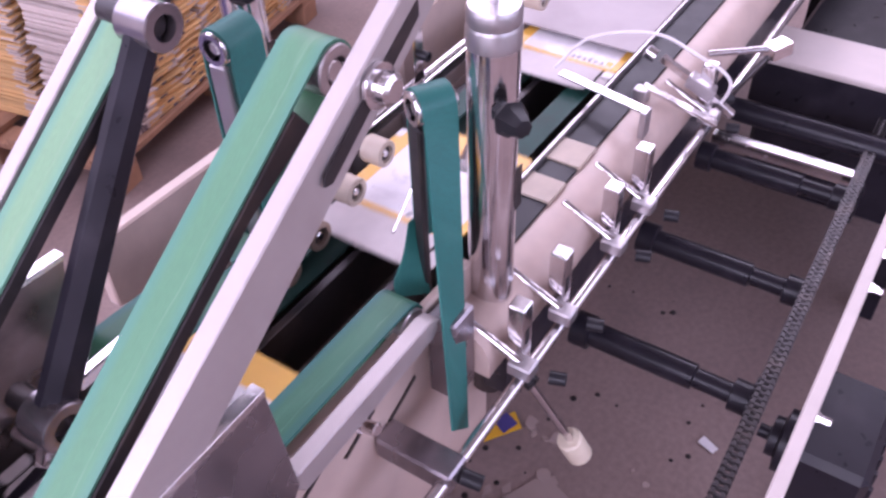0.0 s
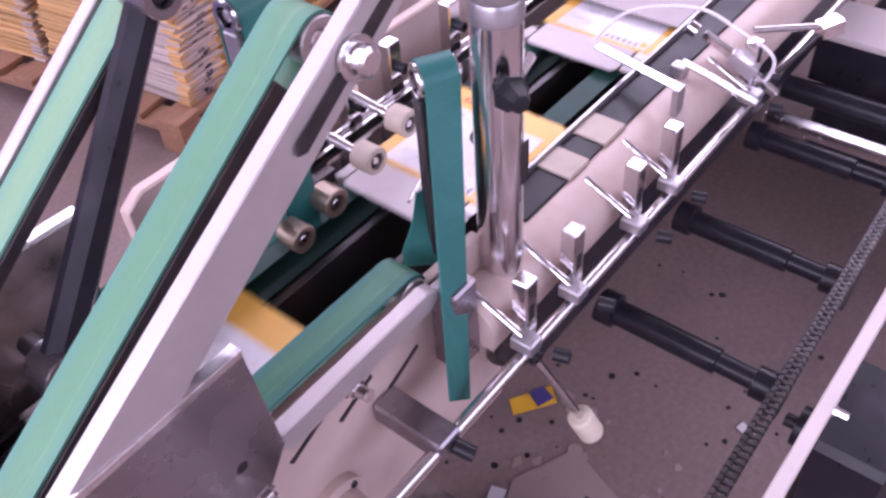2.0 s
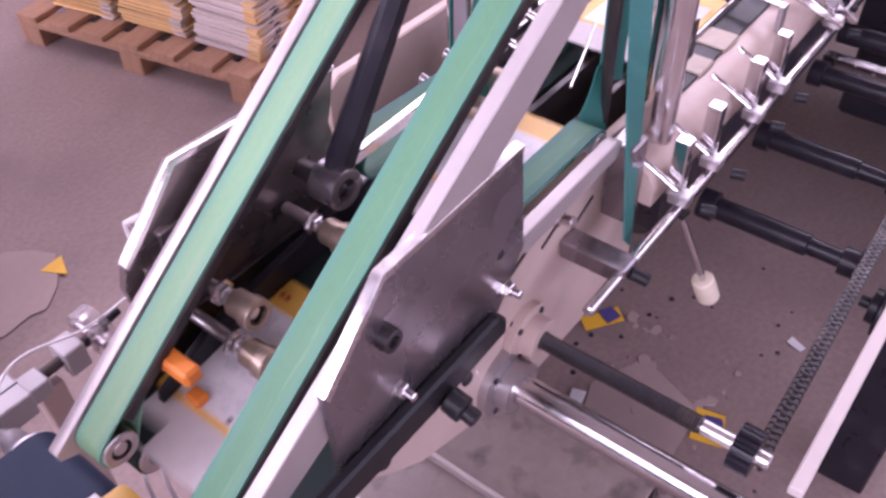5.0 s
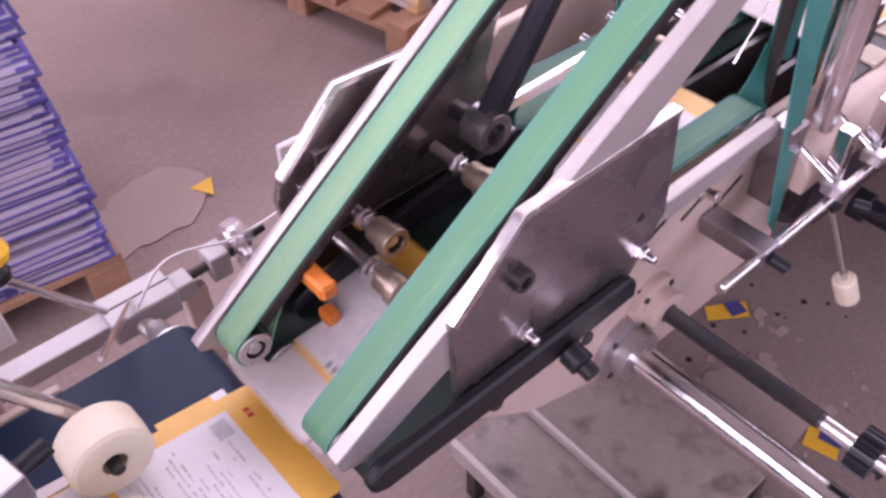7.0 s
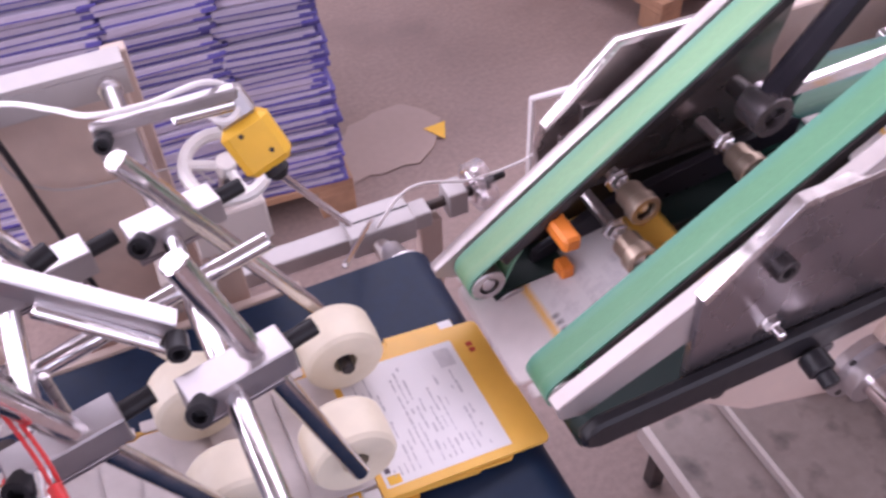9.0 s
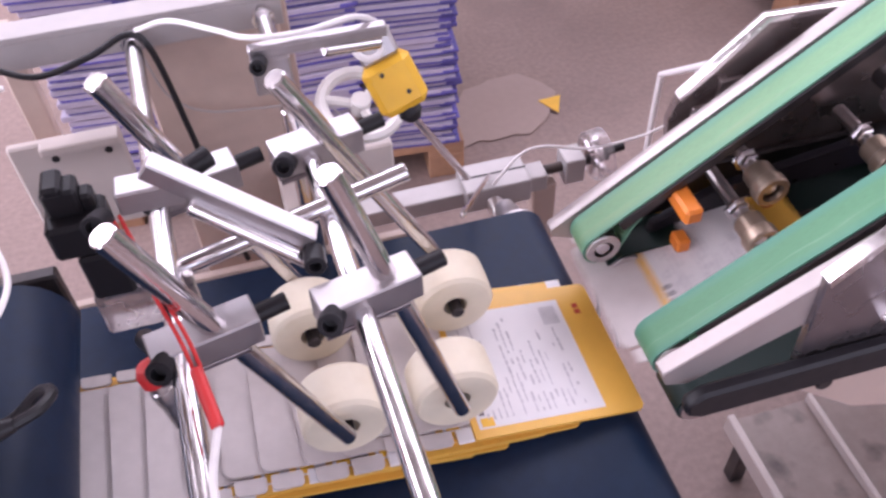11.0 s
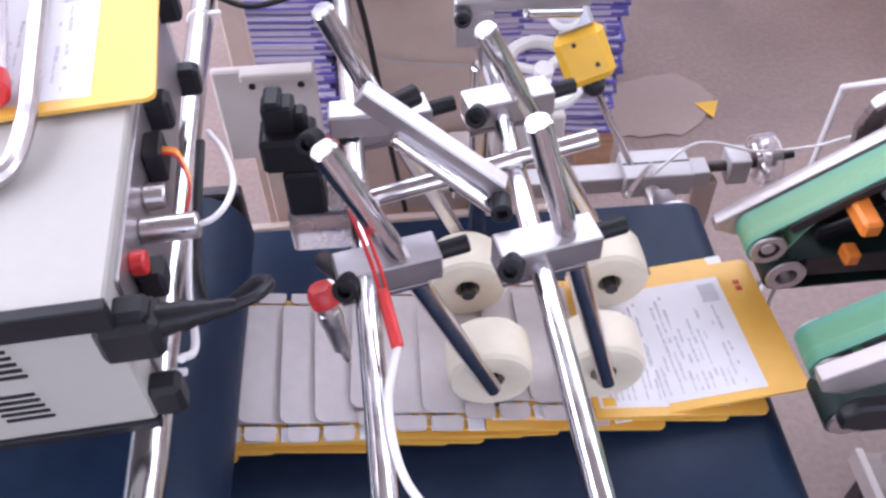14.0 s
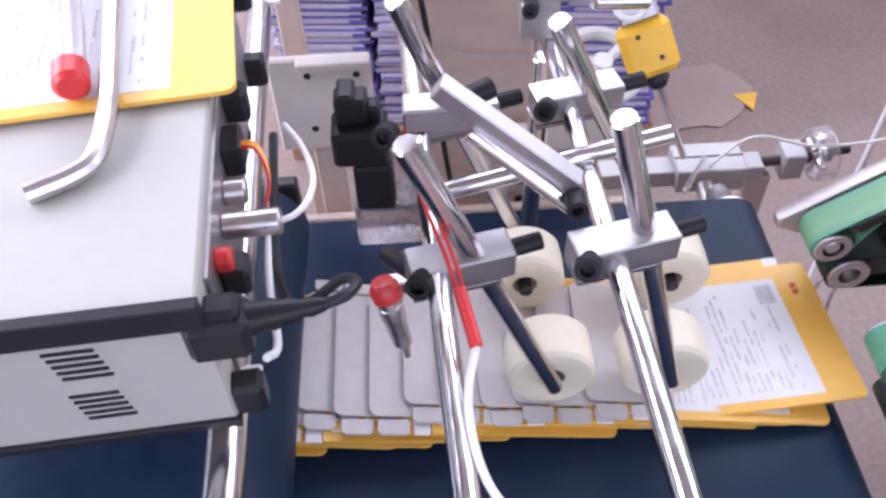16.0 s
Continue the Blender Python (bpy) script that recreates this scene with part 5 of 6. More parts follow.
def control_box():
    m = pose(-0.785, 0.283, 1.150, 0, 0, 4.5)
    c = thing("control_box", (0, 0, 0), "beige sheet metal control box with black trim and vents", "control box")
    c.matrix_basis = m
    W, D, Hh = 0.42, 0.42, 0.130

    def sub(name, bm, mat, label="", parent=None):
        ob = new(name, mesh_of(bm, name, mat))
        ob.parent = parent or c
        return tagged(ob, label)

    bm = bmesh.new()
    box(bm, (-W, 0, 0), (0, D, Hh), 0.002)
    sub("housing", bm, BOXPAINT)
    bm = bmesh.new()
    box(bm, (-W, -0.006, Hh - 0.018), (0.002, 0.004, Hh + 0.004), 0.001)
    sub("top_trim", bm, BLACK, "black plastic edge trim")
    bm = bmesh.new()
    box(bm, (-W, -0.004, -0.006), (0.002, 0.004, 0.002), 0.001)
    sub("bottom_trim", bm, BLACK, "black plastic edge trim")
    bm = bmesh.new()
    for z0, x0 in ((0.098, -0.101), (0.050, -0.100)):
        for k in range(5):
            box(bm, (x0 + k * 0.001, -0.0012, z0 - k * 0.0068), (x0 + 0.032 + k * 0.001, 0.001, z0 - k * 0.0068 + 0.0026), 0)
    sub("vent", bm, BLACK, "black vent slits")
    for y, z in ((0.0, 0.0), (0.0, Hh - 0.045), (D - 0.05, 0.0), (D - 0.05, Hh - 0.045), (D - 0.20, Hh - 0.05)):
        bm = bmesh.new()
        box(bm, (-0.002, y, z), (0.022, y + 0.021, z + 0.032), 0.004)
        sub("corner_foot", bm, BLACK, "black rubber corner foot")
    bm = bmesh.new()
    box(bm, (0.0, 0.03, 0.01), (0.003, D - 0.03, Hh - 0.012), 0.0005)
    sub("rear_panel", bm, ALU, "bare metal connector panel")
    bm = bmesh.new()
    box(bm, (0.003, 0.055, 0.065), (0.022, 0.078, 0.090), 0.003)
    sub("terminal", bm, BLACK, "black socket")
    bm = bmesh.new()
    box(bm, (0.003, 0.165, 0.075), (0.018, 0.195, 0.105), 0.002)
    sub("terminal", bm, BLACK, "black socket")
    bm = bmesh.new()
    cyl(bm, (0.003, 0.062, 0.098), (0.014, 0.062, 0.098), 0.009, 14)
    sub("button", bm, RED, "red push button")
    for y in (0.105, 0.14):
        bm = bmesh.new()
        cyl(bm, (0.003, y, 0.085), (0.045 if y < 0.12 else 0.02, y, 0.085), 0.010, 14)
        sub("connector", bm, STEEL, "bare metal screw connector")
    # lying on the box

    def onbox(name, bm, mat, label, cat):
        ob = new(name, mesh_of(bm, name, mat))
        ob.matrix_basis = m
        return tagged(ob, label, cat)

    e = thing("sample_envelope", (0, 0, 0), "yellow bordered sample envelope lying on the control box", "envelope")
    e.matrix_basis = m @ pose(-0.092, 0.291, Hh + 0.006, 0, 0, 2.5)
    card_parts(e)
    bm = bmesh.new()
    sweep(bm, [(-0.113, 0.103, Hh + 0.008), (-0.085, 0.117, Hh + 0.008), (-0.072, 0.132, Hh + 0.009), (-0.068, 0.17, Hh + 0.012), (-0.069, 0.21, Hh + 0.017), (-0.080, 0.33, Hh + 0.017), (-0.084, 0.38, Hh + 0.017)], 0.0075, 10, 6)
    onbox("bent_steel_hook", bm, STEEL, "bent bright steel rod lying on the control box", "steel rod")
    g = thing("glue_syringe", (0, 0, 0), "clear syringe with a red cap lying on the envelope", "syringe")
    g.matrix_basis = m @ pose(-0.094, 0.205, Hh + 0.0225, 0, 0, 10)
    bm = bmesh.new()
    tube(bm, (0, 0.012, 0), (0, 0.17, 0), 0.012, 0.0105, 20)
    sub("barrel", bm, GLASS, "clear plastic barrel", g)
    bm = bmesh.new()
    lathe(bm, (0, -0.012, 0), (0, 1, 0), [(0, 0), (0.010, 0), (0.0135, 0.004), (0.0135, 0.024), (0, 0.024)], 20)
    sub("cap", bm, RED, "dull red cap", g)
    # mains lead
    bm = bmesh.new()
    plug = thing("mains_plug", (0, 0, 0), "black moulded mains plug in the control box", "plug")
    plug.matrix_basis = m
    box(bm, (-0.015, -0.005, 0.073), (0.026, 0.026, 0.109), 0.005)
    sub("plug_body", bm, BLACK, "", plug)
    bm = bmesh.new()
    lathe(bm, (0.024, 0.012, 0.095), (1, 0.10, 0.095), [(0, 0), (0.012, 0), (0.010, 0.012), (0.011, 0.016), (0.008, 0.024), (0.009, 0.028), (0.006, 0.036), (0.007, 0.040), (0.0045, 0.050), (0, 0.051)], 14)
    sub("strain_relief", bm, BLACK, "ribbed rubber strain relief", plug)
    bm = bmesh.new()
    sweep(bm, [m @ Vector(p) for p in ((0.072, 0.016, 0.095), (0.088, 0.022, 0.095), (0.095, 0.036, 0.090), (0.084, 0.048, 0.080), (0.060, 0.048, 0.06), (0.042, 0.062, 0.05), (0.034, 0.12, 0.05), (0.034, 0.24, 0.05))], 0.0038, 8)
    single("mains_cable", bm, BLACK, "black mains cable curling from the plug", "cable")
    bm = bmesh.new()
    sweep(bm, [m @ Vector(p) for p in ((0.045, 0.105, 0.085), (0.056, 0.107, 0.088), (0.066, 0.120, 0.09), (0.069, 0.15, 0.085), (0.060, 0.19, 0.08), (0.048, 0.21, 0.085))], 0.0024, 8)
    single("signal_cable", bm, CABLE_W, "pale signal cable looping beside the control box", "cable")
    bm = bmesh.new()
    sweep(bm, [m @ Vector(p) for p in ((0.03, 0.005, 0.06), (0.034, 0.03, 0.04), (0.03, 0.08, 0.05), (0.03, 0.14, 0.05), (0.028, 0.2, 0.045))], 0.003, 8)
    single("signal_cable", bm, CABLE_W, "pale signal cable looping beside the control box", "cable")
    for k, col in enumerate((RED, SWITCH, ORANGE)):
        bm = bmesh.new()
        o = 0.003 * k
        sweep(bm, [m @ Vector(p) for p in ((0.016, 0.172 + o, 0.10), (0.030, 0.165 + o, 0.10), (0.036, 0.148 + o, 0.085), (0.032, 0.13 + o, 0.075))], 0.0014, 6)
        single("thin_wire", bm, col, "thin coloured wire at the connector panel", "wire", "thin coloured wires")
    # the bars that carry the box
    for x in (-0.795, -1.15):
        bm = bmesh.new()
        sb = thing("box_support_bar", (x, 0.06, 1.105), "polished bar under the control box", "bar", "bars under the control box")
        cyl(bm, (x, 0.06, 1.105), (x - 0.035, 0.92, 1.105), 0.0145, 20)
        part("tube", bm, CHROME, sb)
        for y in (0.345, 0.86):
            bm = bmesh.new()
            xx = x - 0.035 * (y - 0.06) / 0.86
            tube(bm, (xx, y, 1.105), (xx, y + 0.004, 1.105), 0.0165, 0.0148, 18)
            box(bm, (xx + 0.012, y - 0.001, 1.112), (xx + 0.026, y + 0.005, 1.117), 0.001)
            part("cable_tie", bm, CABLE_W, sb, "white cable tie")
    bm = bmesh.new()
    box(bm, (-1.3, 0.11, 1.119), (-0.80, 0.15, 1.138), 0.002)
    box(bm, (-1.3, 0.60, 1.119), (-0.83, 0.64, 1.138), 0.002)
    single("box_shelf", bm, STEEL, "bare steel shelf strips under the control box", "shelf")
    k = thing("back_bar", (-0.67, 0.95, 1.08), "cream painted angle bar across the back of the gantry", "bar")
    bm = bmesh.new()
    box(bm, (-0.838, 0.937, 1.122), (-0.478, 0.975, 1.130), 0.001)
    part("top_flange", bm, GREYPAINT, k)
    bm = bmesh.new()
    box(bm, (-0.838, 0.938, 1.085), (-0.478, 0.944, 1.1215), 0.001)
    part("front_flange", bm, GREYPAINT, k)
    for x in (-0.83, -0.50):
        bm = bmesh.new()
        box(bm, (x, 0.9755, 0.0), (x + 0.03, 1.000, 1.121), 0.002)
        part("post", bm, PAINT, k)


# ---- envelopes ----
EL, EW, ET = 0.218, 0.208, 0.004
_env = {}


def card_sheet(bm, a, b, corners):
    """A flat sheet from corner a to corner b with rounded corners, radii from (-x, -y) round to (-x, +y)."""
    pts = []
    for (x, y, t0), r in zip(((a[0], a[1], 180), (b[0], a[1], 270), (b[0], b[1], 0), (a[0], b[1], 90)), corners):
        cx, cy = x + (r if x == a[0] else -r), y + (r if y == a[1] else -r)
        pts += [(cx + r * math.cos(radians(t0 + 22.5 * i)), cy + r * math.sin(radians(t0 + 22.5 * i))) for i in range(5)]
    lo, hi = [[bm.verts.new((px, py, z)) for px, py in pts] for z in (a[2], b[2])]
    bm.faces.new(hi), bm.faces.new(lo[::-1])
    for i in range(len(pts)):
        j = (i + 1) % len(pts)
        bm.faces.new((lo[i], lo[j], hi[j], hi[i]))


def card_parts(parent):
    """The parts of one envelope round the middle of its printed body; its flap points to -x."""
    def add(name, mat, label, *boxes):
        if name not in _env:
            bm = bmesh.new()
            for b in boxes:
                if len(b) > 3:
                    card_sheet(bm, b[0], b[1], b[3])
                else:
                    box(bm, b[0], b[1], b[2] if len(b) > 2 else 0)
            _env[name] = (mesh_of(bm, name, mat), label)
        ob = new(name.split("__")[0], _env[name][0])
        ob.parent = parent
        tagged(ob, _env[name][1], kind="stuff" if name in ("print_texture", "barcode", "heading_print") else "")

    h, w, t = EL / 2, EW / 2, ET / 2
    add("body", YELLOW, "yellow printed board", ((-h, -w, -t), (h, w, t), 0, (0.002, 0.009, 0.009, 0.002)))
    add("flap", GREYCARD, "unprinted grey flap", ((-h - 0.072, -w + 0.024, -t), (-h, w - 0.010, t - 0.0012), 0, (0.012, 0.002, 0.002, 0.012)))
    for s, y0, y1 in (("a", -w - 0.0, -w + 0.019), ("b", w - 0.006, w + 0.010)):
        add("tab__" + s, GREYCARD, "grey glue tab", ((-h - 0.062, y0, -t), (-h - 0.026, y1, t - 0.0012), 0, (0.006, 0.006, 0.002, 0.002)))
    add("white_tab", WHITE, "white printed tab", ((-h - 0.021, -w, -t), (-h - 0.001, -w + 0.019, t - 0.001), 0.001))
    add("address_panel", WHITE, "white printed address panel", ((-h + 0.008, -w + 0.012, t), (h - 0.048, w - 0.022, t + 0.0005)))
    add("side_tab", YELLOW, "yellow glue tab", ((-h + 0.09, w, -t), (h - 0.03, w + 0.014, -t + 0.002), 0.0005))
    add("tab_tip", WHITE, "white tab end", ((h - 0.05, w + 0.0005, -t + 0.002), (h - 0.031, w + 0.0135, -t + 0.0026), 0))
    lines, dark = [], []
    rr = random.Random(4)
    z0, z1 = t + 0.0005, t + 0.0009
    for i in range(17):
        x = -h + 0.022 + i * 0.0078
        y, end = -w + 0.022, w - 0.032 - (0.07 if i in (4, 5, 10, 14) else 0.0) - (0.032 if i > 11 else 0) - rr.random() * 0.03
        while y < end:
            l = 0.0025 + rr.random() * 0.012
            if rr.random() < 0.66:
                lines.append(((x, y, z0), (x + rr.choice((0.0016, 0.0022, 0.003)), min(y + l, end), z1)))
            y += l + 0.002
    for k in range(9):
        dark.append(((h - 0.078, w - 0.060 + k * 0.0033, z0), (h - 0.056, w - 0.0585 + k * 0.0033, z1)))
    add("print_texture", INK, "rows of small grey print", *lines)
    add("barcode", INK, "grey printed barcode", *dark)
    add("heading_print", INKDARK, "dark printed heading marks", *[((-h + 0.0125, -w + 0.030 + k * 0.011, z0), (-h + 0.019, -w + 0.037 + k * 0.011, z1)) for k in range(6)])
    add("round_mark", SWITCH, "yellow printed mark", ((-h + 0.012, -w + 0.014, z0), (-h + 0.028, -w + 0.026, z1), 0))
    add("red_print", INKRED, "dark red printed marks", *[((h - 0.030, w - 0.050 + k * 0.010, t), (h - 0.022, w - 0.043 + k * 0.010, t + 0.0006)) for k in range(2)])


ARRIVE = [-1.90, -1.24, -0.58, 0.09, 0.76, 1.43, 2.10, 2.76, 3.42, 4.08, 4.74, 5.39, 6.02, 6.65, 7.33, 7.97, 8.69, 9.34, 10.03, 10.67,
          11.32, 11.97, 12.61, 13.31, 13.95, 14.57, 15.27, 15.85, 16.6, 17.25]
SPEED, CREEP, REST_X, REST_Z, FEED_X = 0.76, 0.064, -0.245, 0.788, 2.6
envelopes = []


def build_envelopes():
    rr = random.Random(9)
    for a in ARRIVE:
        e = thing("envelope", (0, 0, 0), "yellow bordered mailing envelope with white address panel and grey flap", "envelope", "envelopes running through the machine")
        card_parts(e)
        envelopes.append((e, a, rr.uniform(-0.006, 0.006), rr.uniform(-1.6, 1.6)))


def envelope_pose(t, arrive, dy, turn):
    """Where an envelope that comes to rest at the moment arrive is at t."""
    if t >= arrive:
        hold = 1.0 - min(1.0, max(0.0, (t - arrive - 0.12) / 0.12))
        return pose(REST_X - CREEP * (t - arrive), 0.562 + dy + (0.009 - dy) * hold, REST_Z + 0.006 * hold, 0, 8 - 11 * hold, turn + (4.5 - turn) * hold)
    s = REST_X + SPEED * (arrive - t)
    if s > FEED_X:
        return pose(FEED_X, 0.588, 0.926 + 0.0075 * (s - FEED_X) / (SPEED * 0.69), 0, 0, 0)
    if s > 0.28:
        return pose(s, 0.588, 0.926, 0, 0, 0)
    k = max(0.0, (s - REST_X) / (0.28 - REST_X))
    if k > 0.37:
        f = (k - 0.37) / 0.63
        return pose(s, 0.588, 0.842 + 0.084 * f, 0, 9 * (f - 1), 0)
    f = k / 0.37
    return pose(s - 0.02 * f * (1 - f), 0.571 + 0.017 * f, REST_Z + 0.006 + (0.836 - REST_Z) * f ** 1.2, 0, -3 - 6 * f, 4.5 * (1 - f))


# ---- stacks, pallets and litter ----
_carton = {}


def bundle(name, x, y, z, w, d, n, th, mats, label, group, turn=0.0, seed=1, slant=0.0):
    """A stack of flat folded cartons, each a child on one of a few shared meshes."""
    rr = random.Random(seed)
    st = thing(name, (x, y, z), label, "carton stack", group)
    key = (w, d, th, mats[0].name, mats[1].name)
    if key not in _carton:
        _carton[key] = []
        for k in range(5):
            r2 = random.Random(seed + k)
            bm = bmesh.new()
            box(bm, (-w / 2, -d / 2, 0.0006), (w / 2, d / 2, th * r2.uniform(0.78, 0.93)), 0.0015, None, 0)
            box(bm, (w / 2 - 0.03, -d / 2 - 0.003, 0.0004), (w / 2 + r2.uniform(0.004, 0.022), d / 2 + 0.004, th * r2.uniform(0.3, 0.7)), 0.002, None, 1 if k % 2 or mats[1] is STACK_B else 0)
            if mats[1] is STACK_B:
                if k:
                    box(bm, (-w / 2 + 0.004, -d / 2 - 0.003, 0.0003), (w / 2, -d / 2 + 0.02, th * (0.10 if k < 3 else 0.26)), 0, None, 1)
            else:
                box(bm, (-w / 2 - r2.uniform(0.002, 0.012), -d / 2 - r2.uniform(0, 0.006), th * 0.2), (-w / 2 + 0.03, -d / 2 + 0.05, th * r2.uniform(0.5, 0.85)), 0.001, None, 1)
                for j in range(k % 3 * 2):
                    u = -w / 2 + 0.05 + r2.uniform(0, w - 0.10)
                    box(bm, (u, -d / 2 - 0.002, th * 0.2), (u + r2.uniform(0.006, 0.022), -d / 2 + 0.005, th * 0.75), 0, None, 2)
            _carton[key].append(mesh_of(bm, "carton", (*mats, INKDARK), False))
    for i in range(n):
        ob = new("carton", _carton[key][rr.randrange(5)])
        ob.parent = st
        ob.matrix_basis = pose(0, 0, 0, 0, 0, turn) @ pose(rr.uniform(-0.011, 0.011) + slant * i * th, rr.uniform(-0.011, 0.011), i * th, rr.uniform(-0.5, 0.5), rr.uniform(-0.9, 0.9), rr.uniform(-1.6, 1.6))
    return st


def pallet(x, y, turn, w=1.2, d=1.0):
    p = thing("wooden_pallet", (0, 0, 0), "worn reddish wooden pallet on the floor", "pallet", "pallets")
    p.matrix_basis = pose(x, y, 0, 0, 0, turn)

    def plank(a, b):
        bm = bmesh.new()
        box(bm, a, b, 0.002)
        ob = new("plank", mesh_of(bm, "plank", WOOD))
        ob.parent = p

    for k in range(7):
        y0 = -d / 2 + k * (d - 0.1) / 6
        plank((-w / 2, y0, 0.100), (w / 2, y0 + 0.10, 0.122))
    for x0 in (-w / 2, -0.05, w / 2 - 0.1):
        plank((x0, -d / 2, 0.078), (x0 + 0.1, d / 2, 0.0995))
        for y0 in (-d / 2, -0.05, d / 2 - 0.1):
            plank((x0, y0, 0.0), (x0 + 0.1, y0 + 0.1, 0.0775))


def stores():
    pallet(1.76, 2.74, 11, 1.3, 1.1)
    k = 0
    rr = random.Random(3)
    for iy in range(3):
        cols = 8 if iy == 0 else 5
        for ix in range(cols):
            step, w = (0.157, 0.149) if iy == 0 else (0.25, 0.224)
            lx, ly = -0.54 + (ix + 0.5) * step, -0.38 + iy * 0.35
            q = pose(1.76, 2.74, 0, 0, 0, 11) @ Vector((lx, ly, 0))
            grey = rr.random() < 0.25
            bundle("carton_stack", q.x, q.y, 0.123, w, 0.30, rr.randint(50, 64), 0.0128, (STACK_W if grey else STACK_Y, STACK_Y if grey else STACK_W), "tall stack of flat grey folded cartons on a pallet" if grey else "tall stack of flat yellow folded cartons on a pallet", "yellow carton stacks", 11 + rr.uniform(-4, 4), 20 + k, rr.uniform(-0.10, 0.10))
            k += 1
    pallet(-0.475, 2.32, -4, 1.0, 1.1)
    for iy in range(2):
        for ix in range(4):
            lx, ly = -0.36 + ix * 0.242, -0.36 + iy * 0.42
            q = pose(-0.475, 2.32, 0, 0, 0, -4) @ Vector((lx, ly, 0))
            bundle("carton_stack", q.x, q.y, 0.123, 0.232, 0.36, rr.randint(44, 50), 0.019, (STACK_P, STACK_B), "tall stack of flat lilac folded cartons with violet edges", "lilac carton stacks", -4 + rr.uniform(-3, 3), 60 + k, rr.uniform(-0.04, 0.04))
            k += 1
    # scraps on the floor
    def scrap(name, x, y, pts, mat, label, turn=0.0, z=0.003):
        bm = bmesh.new()
        vs = [bm.verts.new((px, py, 0.0012 * math.sin(9 * px + 5 * py))) for px, py in pts]
        f = bm.faces.new(vs)
        r = bmesh.ops.extrude_face_region(bm, geom=[f])
        bmesh.ops.translate(bm, verts=[v for v in r["geom"] if isinstance(v, bmesh.types.BMVert)], vec=(0, 0, 0.0015))
        ob = single(name, bm, mat, label, "scrap")
        ob.matrix_basis = pose(x, y, z + 0.001, 0, 0, turn)
        return ob

    scrap("cardboard_scrap", 0.12, 1.975, [(-0.22, -0.13), (-0.13, -0.145), (-0.05, -0.12), (-0.02, -0.135), (0.06, -0.125), (0.10, -0.14), (0.17, -0.09), (0.22, -0.02), (0.245, 0.03), (0.21, 0.10), (0.16, 0.155), (0.06, 0.15), (0.03, 0.135), (-0.03, 0.125), (-0.055, 0.085), (-0.085, 0.10), (-0.09, 0.065), (-0.17, 0.03)], GREYPAPER, "torn sheet of pale cardboard on the floor")
    scrap("orange_scrap", 0.325, 1.945, [(-0.03, 0.03), (0.045, 0.035), (0.01, -0.045)], SWITCH, "small torn yellow card triangle on the floor", 0, 0.006)
    scrap("card_scrap", 0.93, 0.24, [(-0.05, -0.03), (0.04, -0.045), (0.06, 0.02), (-0.03, 0.045)], SWITCH, "crumpled yellow and blue wrapper on the floor", 30)
    scrap("card_scrap", 0.945, 0.235, [(-0.028, -0.03), (0.02, -0.02), (0.022, 0.02), (-0.02, 0.02)], STACK_B, "blue wrapper piece on the floor", 20, 0.008)
    scrap("card_scrap", 1.085, 0.612, [(-0.06, -0.02), (0.05, -0.03), (0.06, 0.02), (-0.05, 0.025)], SWITCH, "yellow and blue wrapper strip on the floor", -30)
    scrap("card_scrap", 1.105, 0.600, [(-0.025, -0.02), (0.02, -0.02), (0.02, 0.02), (-0.02, 0.025)], STACK_B, "blue wrapper piece on the floor", -20, 0.008)
    scrap("paper_scrap", 0.86, 0.40, [(-0.16, -0.10), (0.08, -0.14), (0.18, 0.02), (0.05, 0.12), (-0.12, 0.10)], GREYPAPER, "creased sheet of pale paper on the floor", 12, 0.001)
    scrap("paper_scrap", 0.60, 0.44, [(-0.07, -0.05), (0.08, -0.06), (0.07, 0.06), (-0.06, 0.05)], WHITE, "white paper scrap on the floor", 40, 0.004)
    scrap("paper_scrap", 1.30, 0.17, [(-0.02, -0.01), (0.025, -0.012), (0.022, 0.012), (-0.02, 0.01)], WHITE, "small white paper scrap on the floor", 70)
    scrap("paper_scrap", 0.82, 0.53, [(-0.03, -0.02), (0.03, -0.015), (0.025, 0.02), (-0.02, 0.015)], WHITE, "small white paper scrap on the floor", 10, 0.006)
    rs = random.Random(5)
    bm = bmesh.new()
    for i in range(34):
        x, y, s = rs.uniform(0.62, 1.15), rs.uniform(0.2, 0.62), rs.uniform(0.006, 0.026)
        n = rs.randint(4, 7)
        ring = [(s * rs.uniform(0.5, 1.2) * math.cos(6.283 * j / n), s * rs.uniform(0.4, 1.0) * math.sin(6.283 * j / n)) for j in range(n)]
        lo = [bm.verts.new((x + a, y + b, 0.0012)) for a, b in ring]
        hi = [bm.verts.new((x + a * 0.95, y + b * 0.95, 0.003 + rs.uniform(0, 0.004))) for a, b in ring]
        bm.faces.new(hi)
        for j in range(n):
            bm.faces.new((lo[j], lo[(j + 1) % n], hi[(j + 1) % n], hi[j]))
    single("paper_flakes", bm, GREYPAPER, "torn grey paper flakes littering the floor", "litter", kind="stuff")
    rs = random.Random(12)
    bm = bmesh.new()
    for i in range(46):
        x, y = rs.uniform(0.7, 1.7), rs.uniform(0.08, 0.75)
        s = rs.uniform(0.002, 0.009)
        lathe(bm, (x, y, 0.0005), (x, y, 1), [(s, 0), (s * 0.8, s * 0.35), (0, s * 0.5)], 7)
    single("floor_debris", bm, DARKSTEEL, "small dark crumbs and grit scattered on the floor", "debris", kind="stuff")
    t = thing("oil_tray", (0.3, 0.5, 0.0), "stained metal drip tray under the machine", "tray")
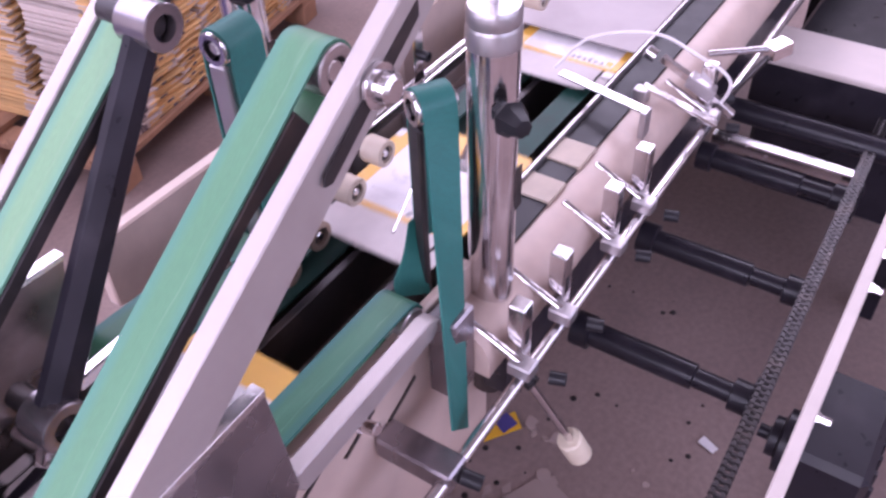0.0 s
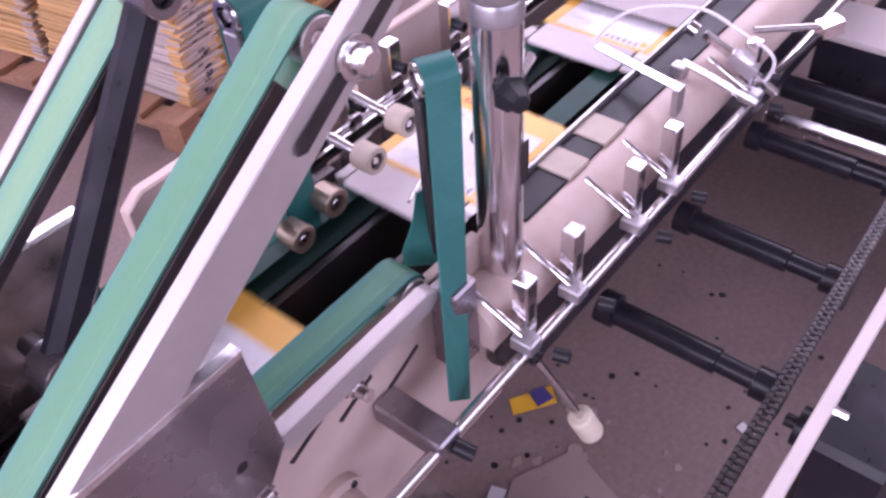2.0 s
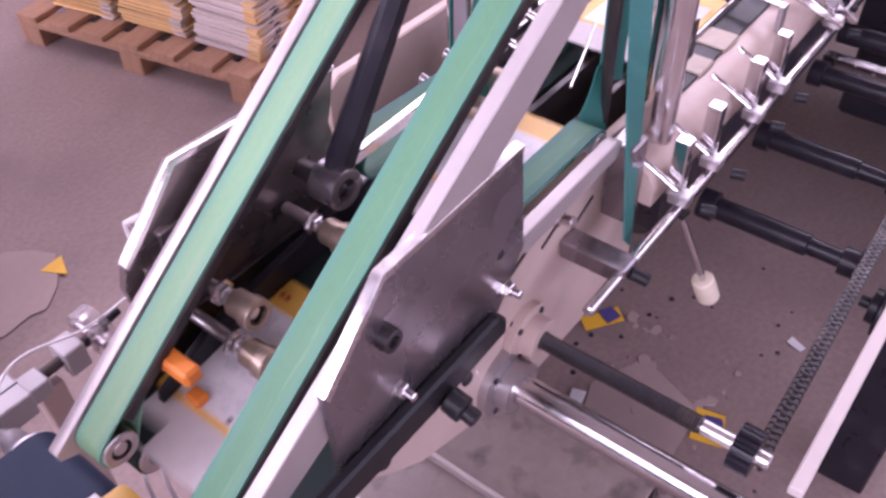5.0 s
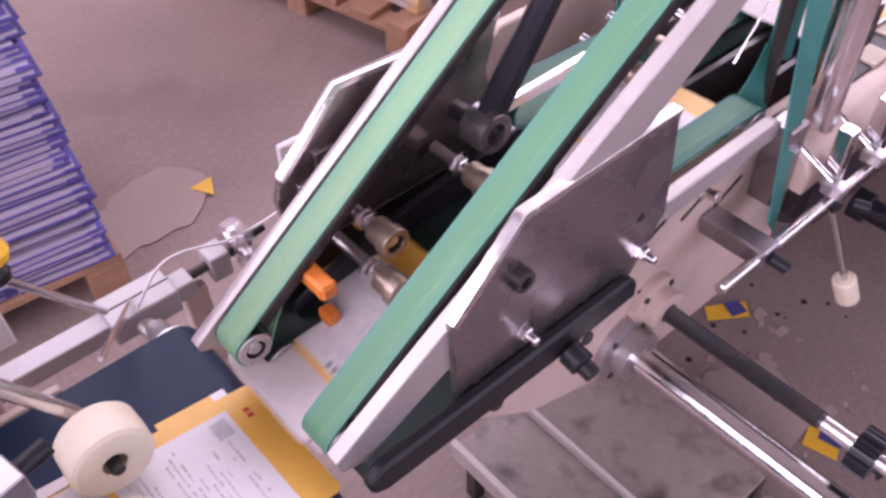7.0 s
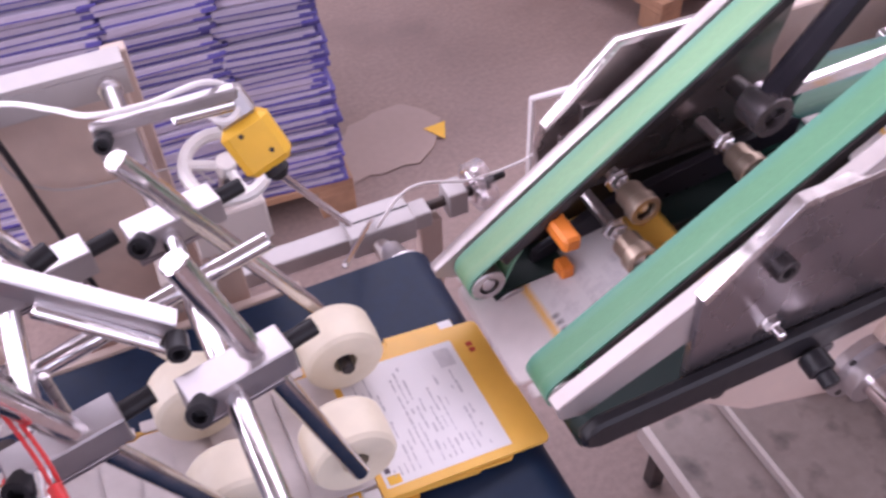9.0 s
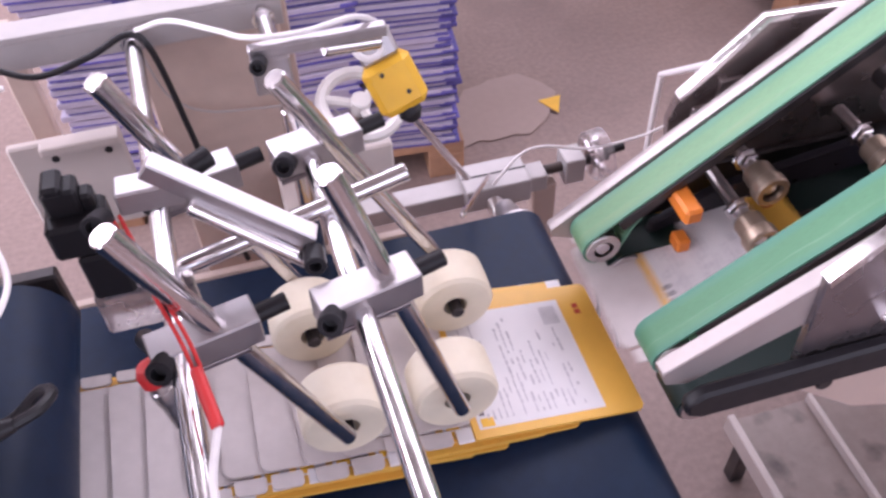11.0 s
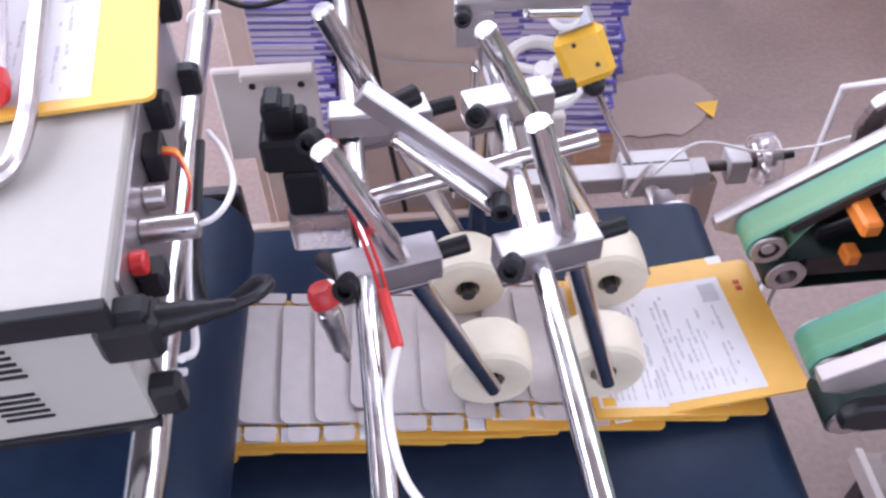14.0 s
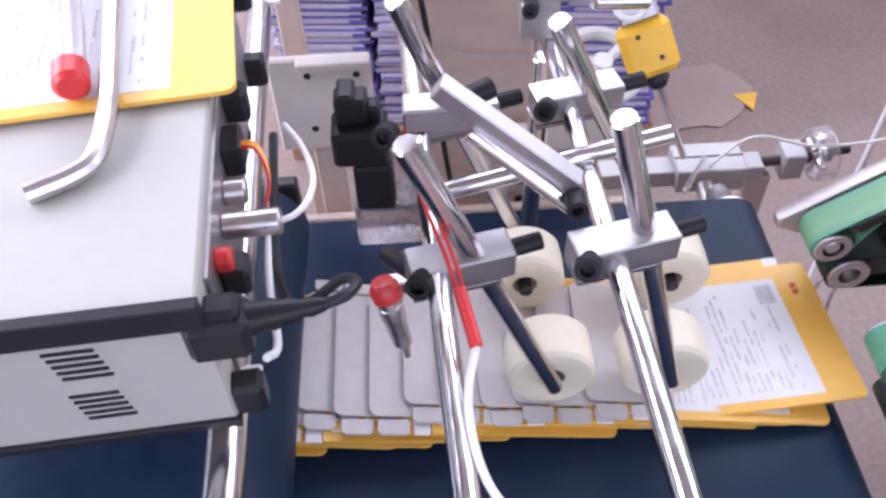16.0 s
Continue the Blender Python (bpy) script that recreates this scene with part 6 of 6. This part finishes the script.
    bm = bmesh.new()
    box(bm, (0.23, 0.24, 0.16), (0.70, 0.70, 0.175), 0.002)
    part("tray_floor", bm, PAINT_DIRTY, t)
    for a, b in (((0.215, 0.24, 0.155), (0.23, 0.70, 0.20)), ((0.39, 0.24, 0.1755), (0.40, 0.70, 0.20))):
        bm = bmesh.new()
        box(bm, a, b, 0.002)
        part("tray_rim", bm, CREAM, t)
    for x, y in ((0.24, 0.25), (0.66, 0.25), (0.24, 0.65), (0.66, 0.65)):
        bm = bmesh.new()
        box(bm, (x, y, 0), (x + 0.03, y + 0.03, 0.158), 0.002)
        part("foot", bm, DARKSTEEL, t)


def exit_wires():
    for k, (x, y) in enumerate(((-0.125, 0.655), (-0.105, 0.645))):
        bm = bmesh.new()
        sweep(bm, [(x + 0.02, y, 0.80), (x - 0.005, y + 0.004, 0.775), (x - 0.012, y - 0.012, 0.72), (x - 0.002, y - 0.02, 0.66)], 0.0028, 6)
        single("white_wire", bm, CABLE_W, "white wire strip hanging at the press outlet", "wire", "wires at the press outlet")


exit_wires()


def bowed_wire():
    bm = bmesh.new()
    sweep(bm, [(1.18, 0.569, 0.945), (1.235, 0.533, 0.985), (1.275, 0.439, 1.0), (1.272, 0.362, 0.985), (1.285, 0.30, 0.945), (1.285, 0.318, 0.872)], 0.003, 8)
    single("bowed_wire", bm, CABLE_W, "thin bright wire bowed over the side rail", "wire")


bowed_wire()


def latch():
    s = thing("latch_block", (-0.51, 0.85, 0.80), "small beige latch block with dark catch on the panel", "latch")
    bm = bmesh.new()
    box(bm, (-0.53, 0.845, 0.79), (-0.49, 0.93, 0.85), 0.003)
    part("block", bm, CREAM, s)
    bm = bmesh.new()
    box(bm, (-0.535, 0.835, 0.815), (-0.50, 0.846, 0.835), 0.002)
    part("catch", bm, BLACK, s, "dark catch")


def panel_wire():
    bm = bmesh.new()
    sweep(bm, [(-0.655, 0.912, 1.10), (-0.640, 0.925, 1.02), (-0.60, 0.938, 0.975), (-0.53, 0.940, 0.962), (-0.45, 0.932, 0.958), (-0.42, 0.915, 0.93)], 0.0016, 6)
    single("thin_grey_wire", bm, GREYPAINT, "thin grey wire slung across the panel", "wire")


conveyor()
panel_wire()
latch()
slide_unit()
handwheel()
cross_bars()
rolls = [press_roll((-0.658, 0.447, 1.251), (-0.516, 0.466, 0.868), 0.480, 0.542),
         press_roll((-0.491, 0.460, 1.253), (-0.390, 0.460, 0.874), 0.474, 0.536),
         press_roll((-0.662, 0.640, 1.250), (-0.530, 0.690, 0.868), 0.615, 0.677),
         press_roll((-0.512, 0.641, 1.218), (-0.353, 0.690, 0.866), 0.610, 0.672)]
sensor_arm()
limit_switch()
control_box()
build_envelopes()
stores()


# ---- what moves ----
def motions():
    for e, a, dy, turn in envelopes:
        ts = {0.0, 16.0}
        for k in (-0.02, -0.08, -0.14, -0.20, -0.27, -0.36, -0.48, -0.60, -0.725, -0.74, -3.775, -3.80, 0.0, 0.02):
            ts.add(round(a + k, 3))
        ts |= {round(a + k, 3) for k in (0.06, 0.12, 0.16, 0.2, 0.24, 0.4, 0.8)} | {round(a + k, 3) for k in range(1, 19)} | {round(a - k, 3) for k in (1.2, 1.8, 2.5, 3.2, 6.0, 10.0)}
        ts = sorted(t for t in ts if 0.0 <= t <= 16.0)
        rows, last = [], None
        for t in ts:
            if last is None or frame(t) > frame(last):
                rows.append((t, envelope_pose(t, a, dy, turn)))
                last = t
        walk(e, rows)
    for r in rolls:
        base = r.location.copy()
        rows = []
        for k in range(0, 33):
            t = k * 0.5
            rows.append((t, pose(base.x, base.y, base.z, 0, -math.degrees(CREEP * t / 0.050), 0)))
        walk(r, rows)


motions()
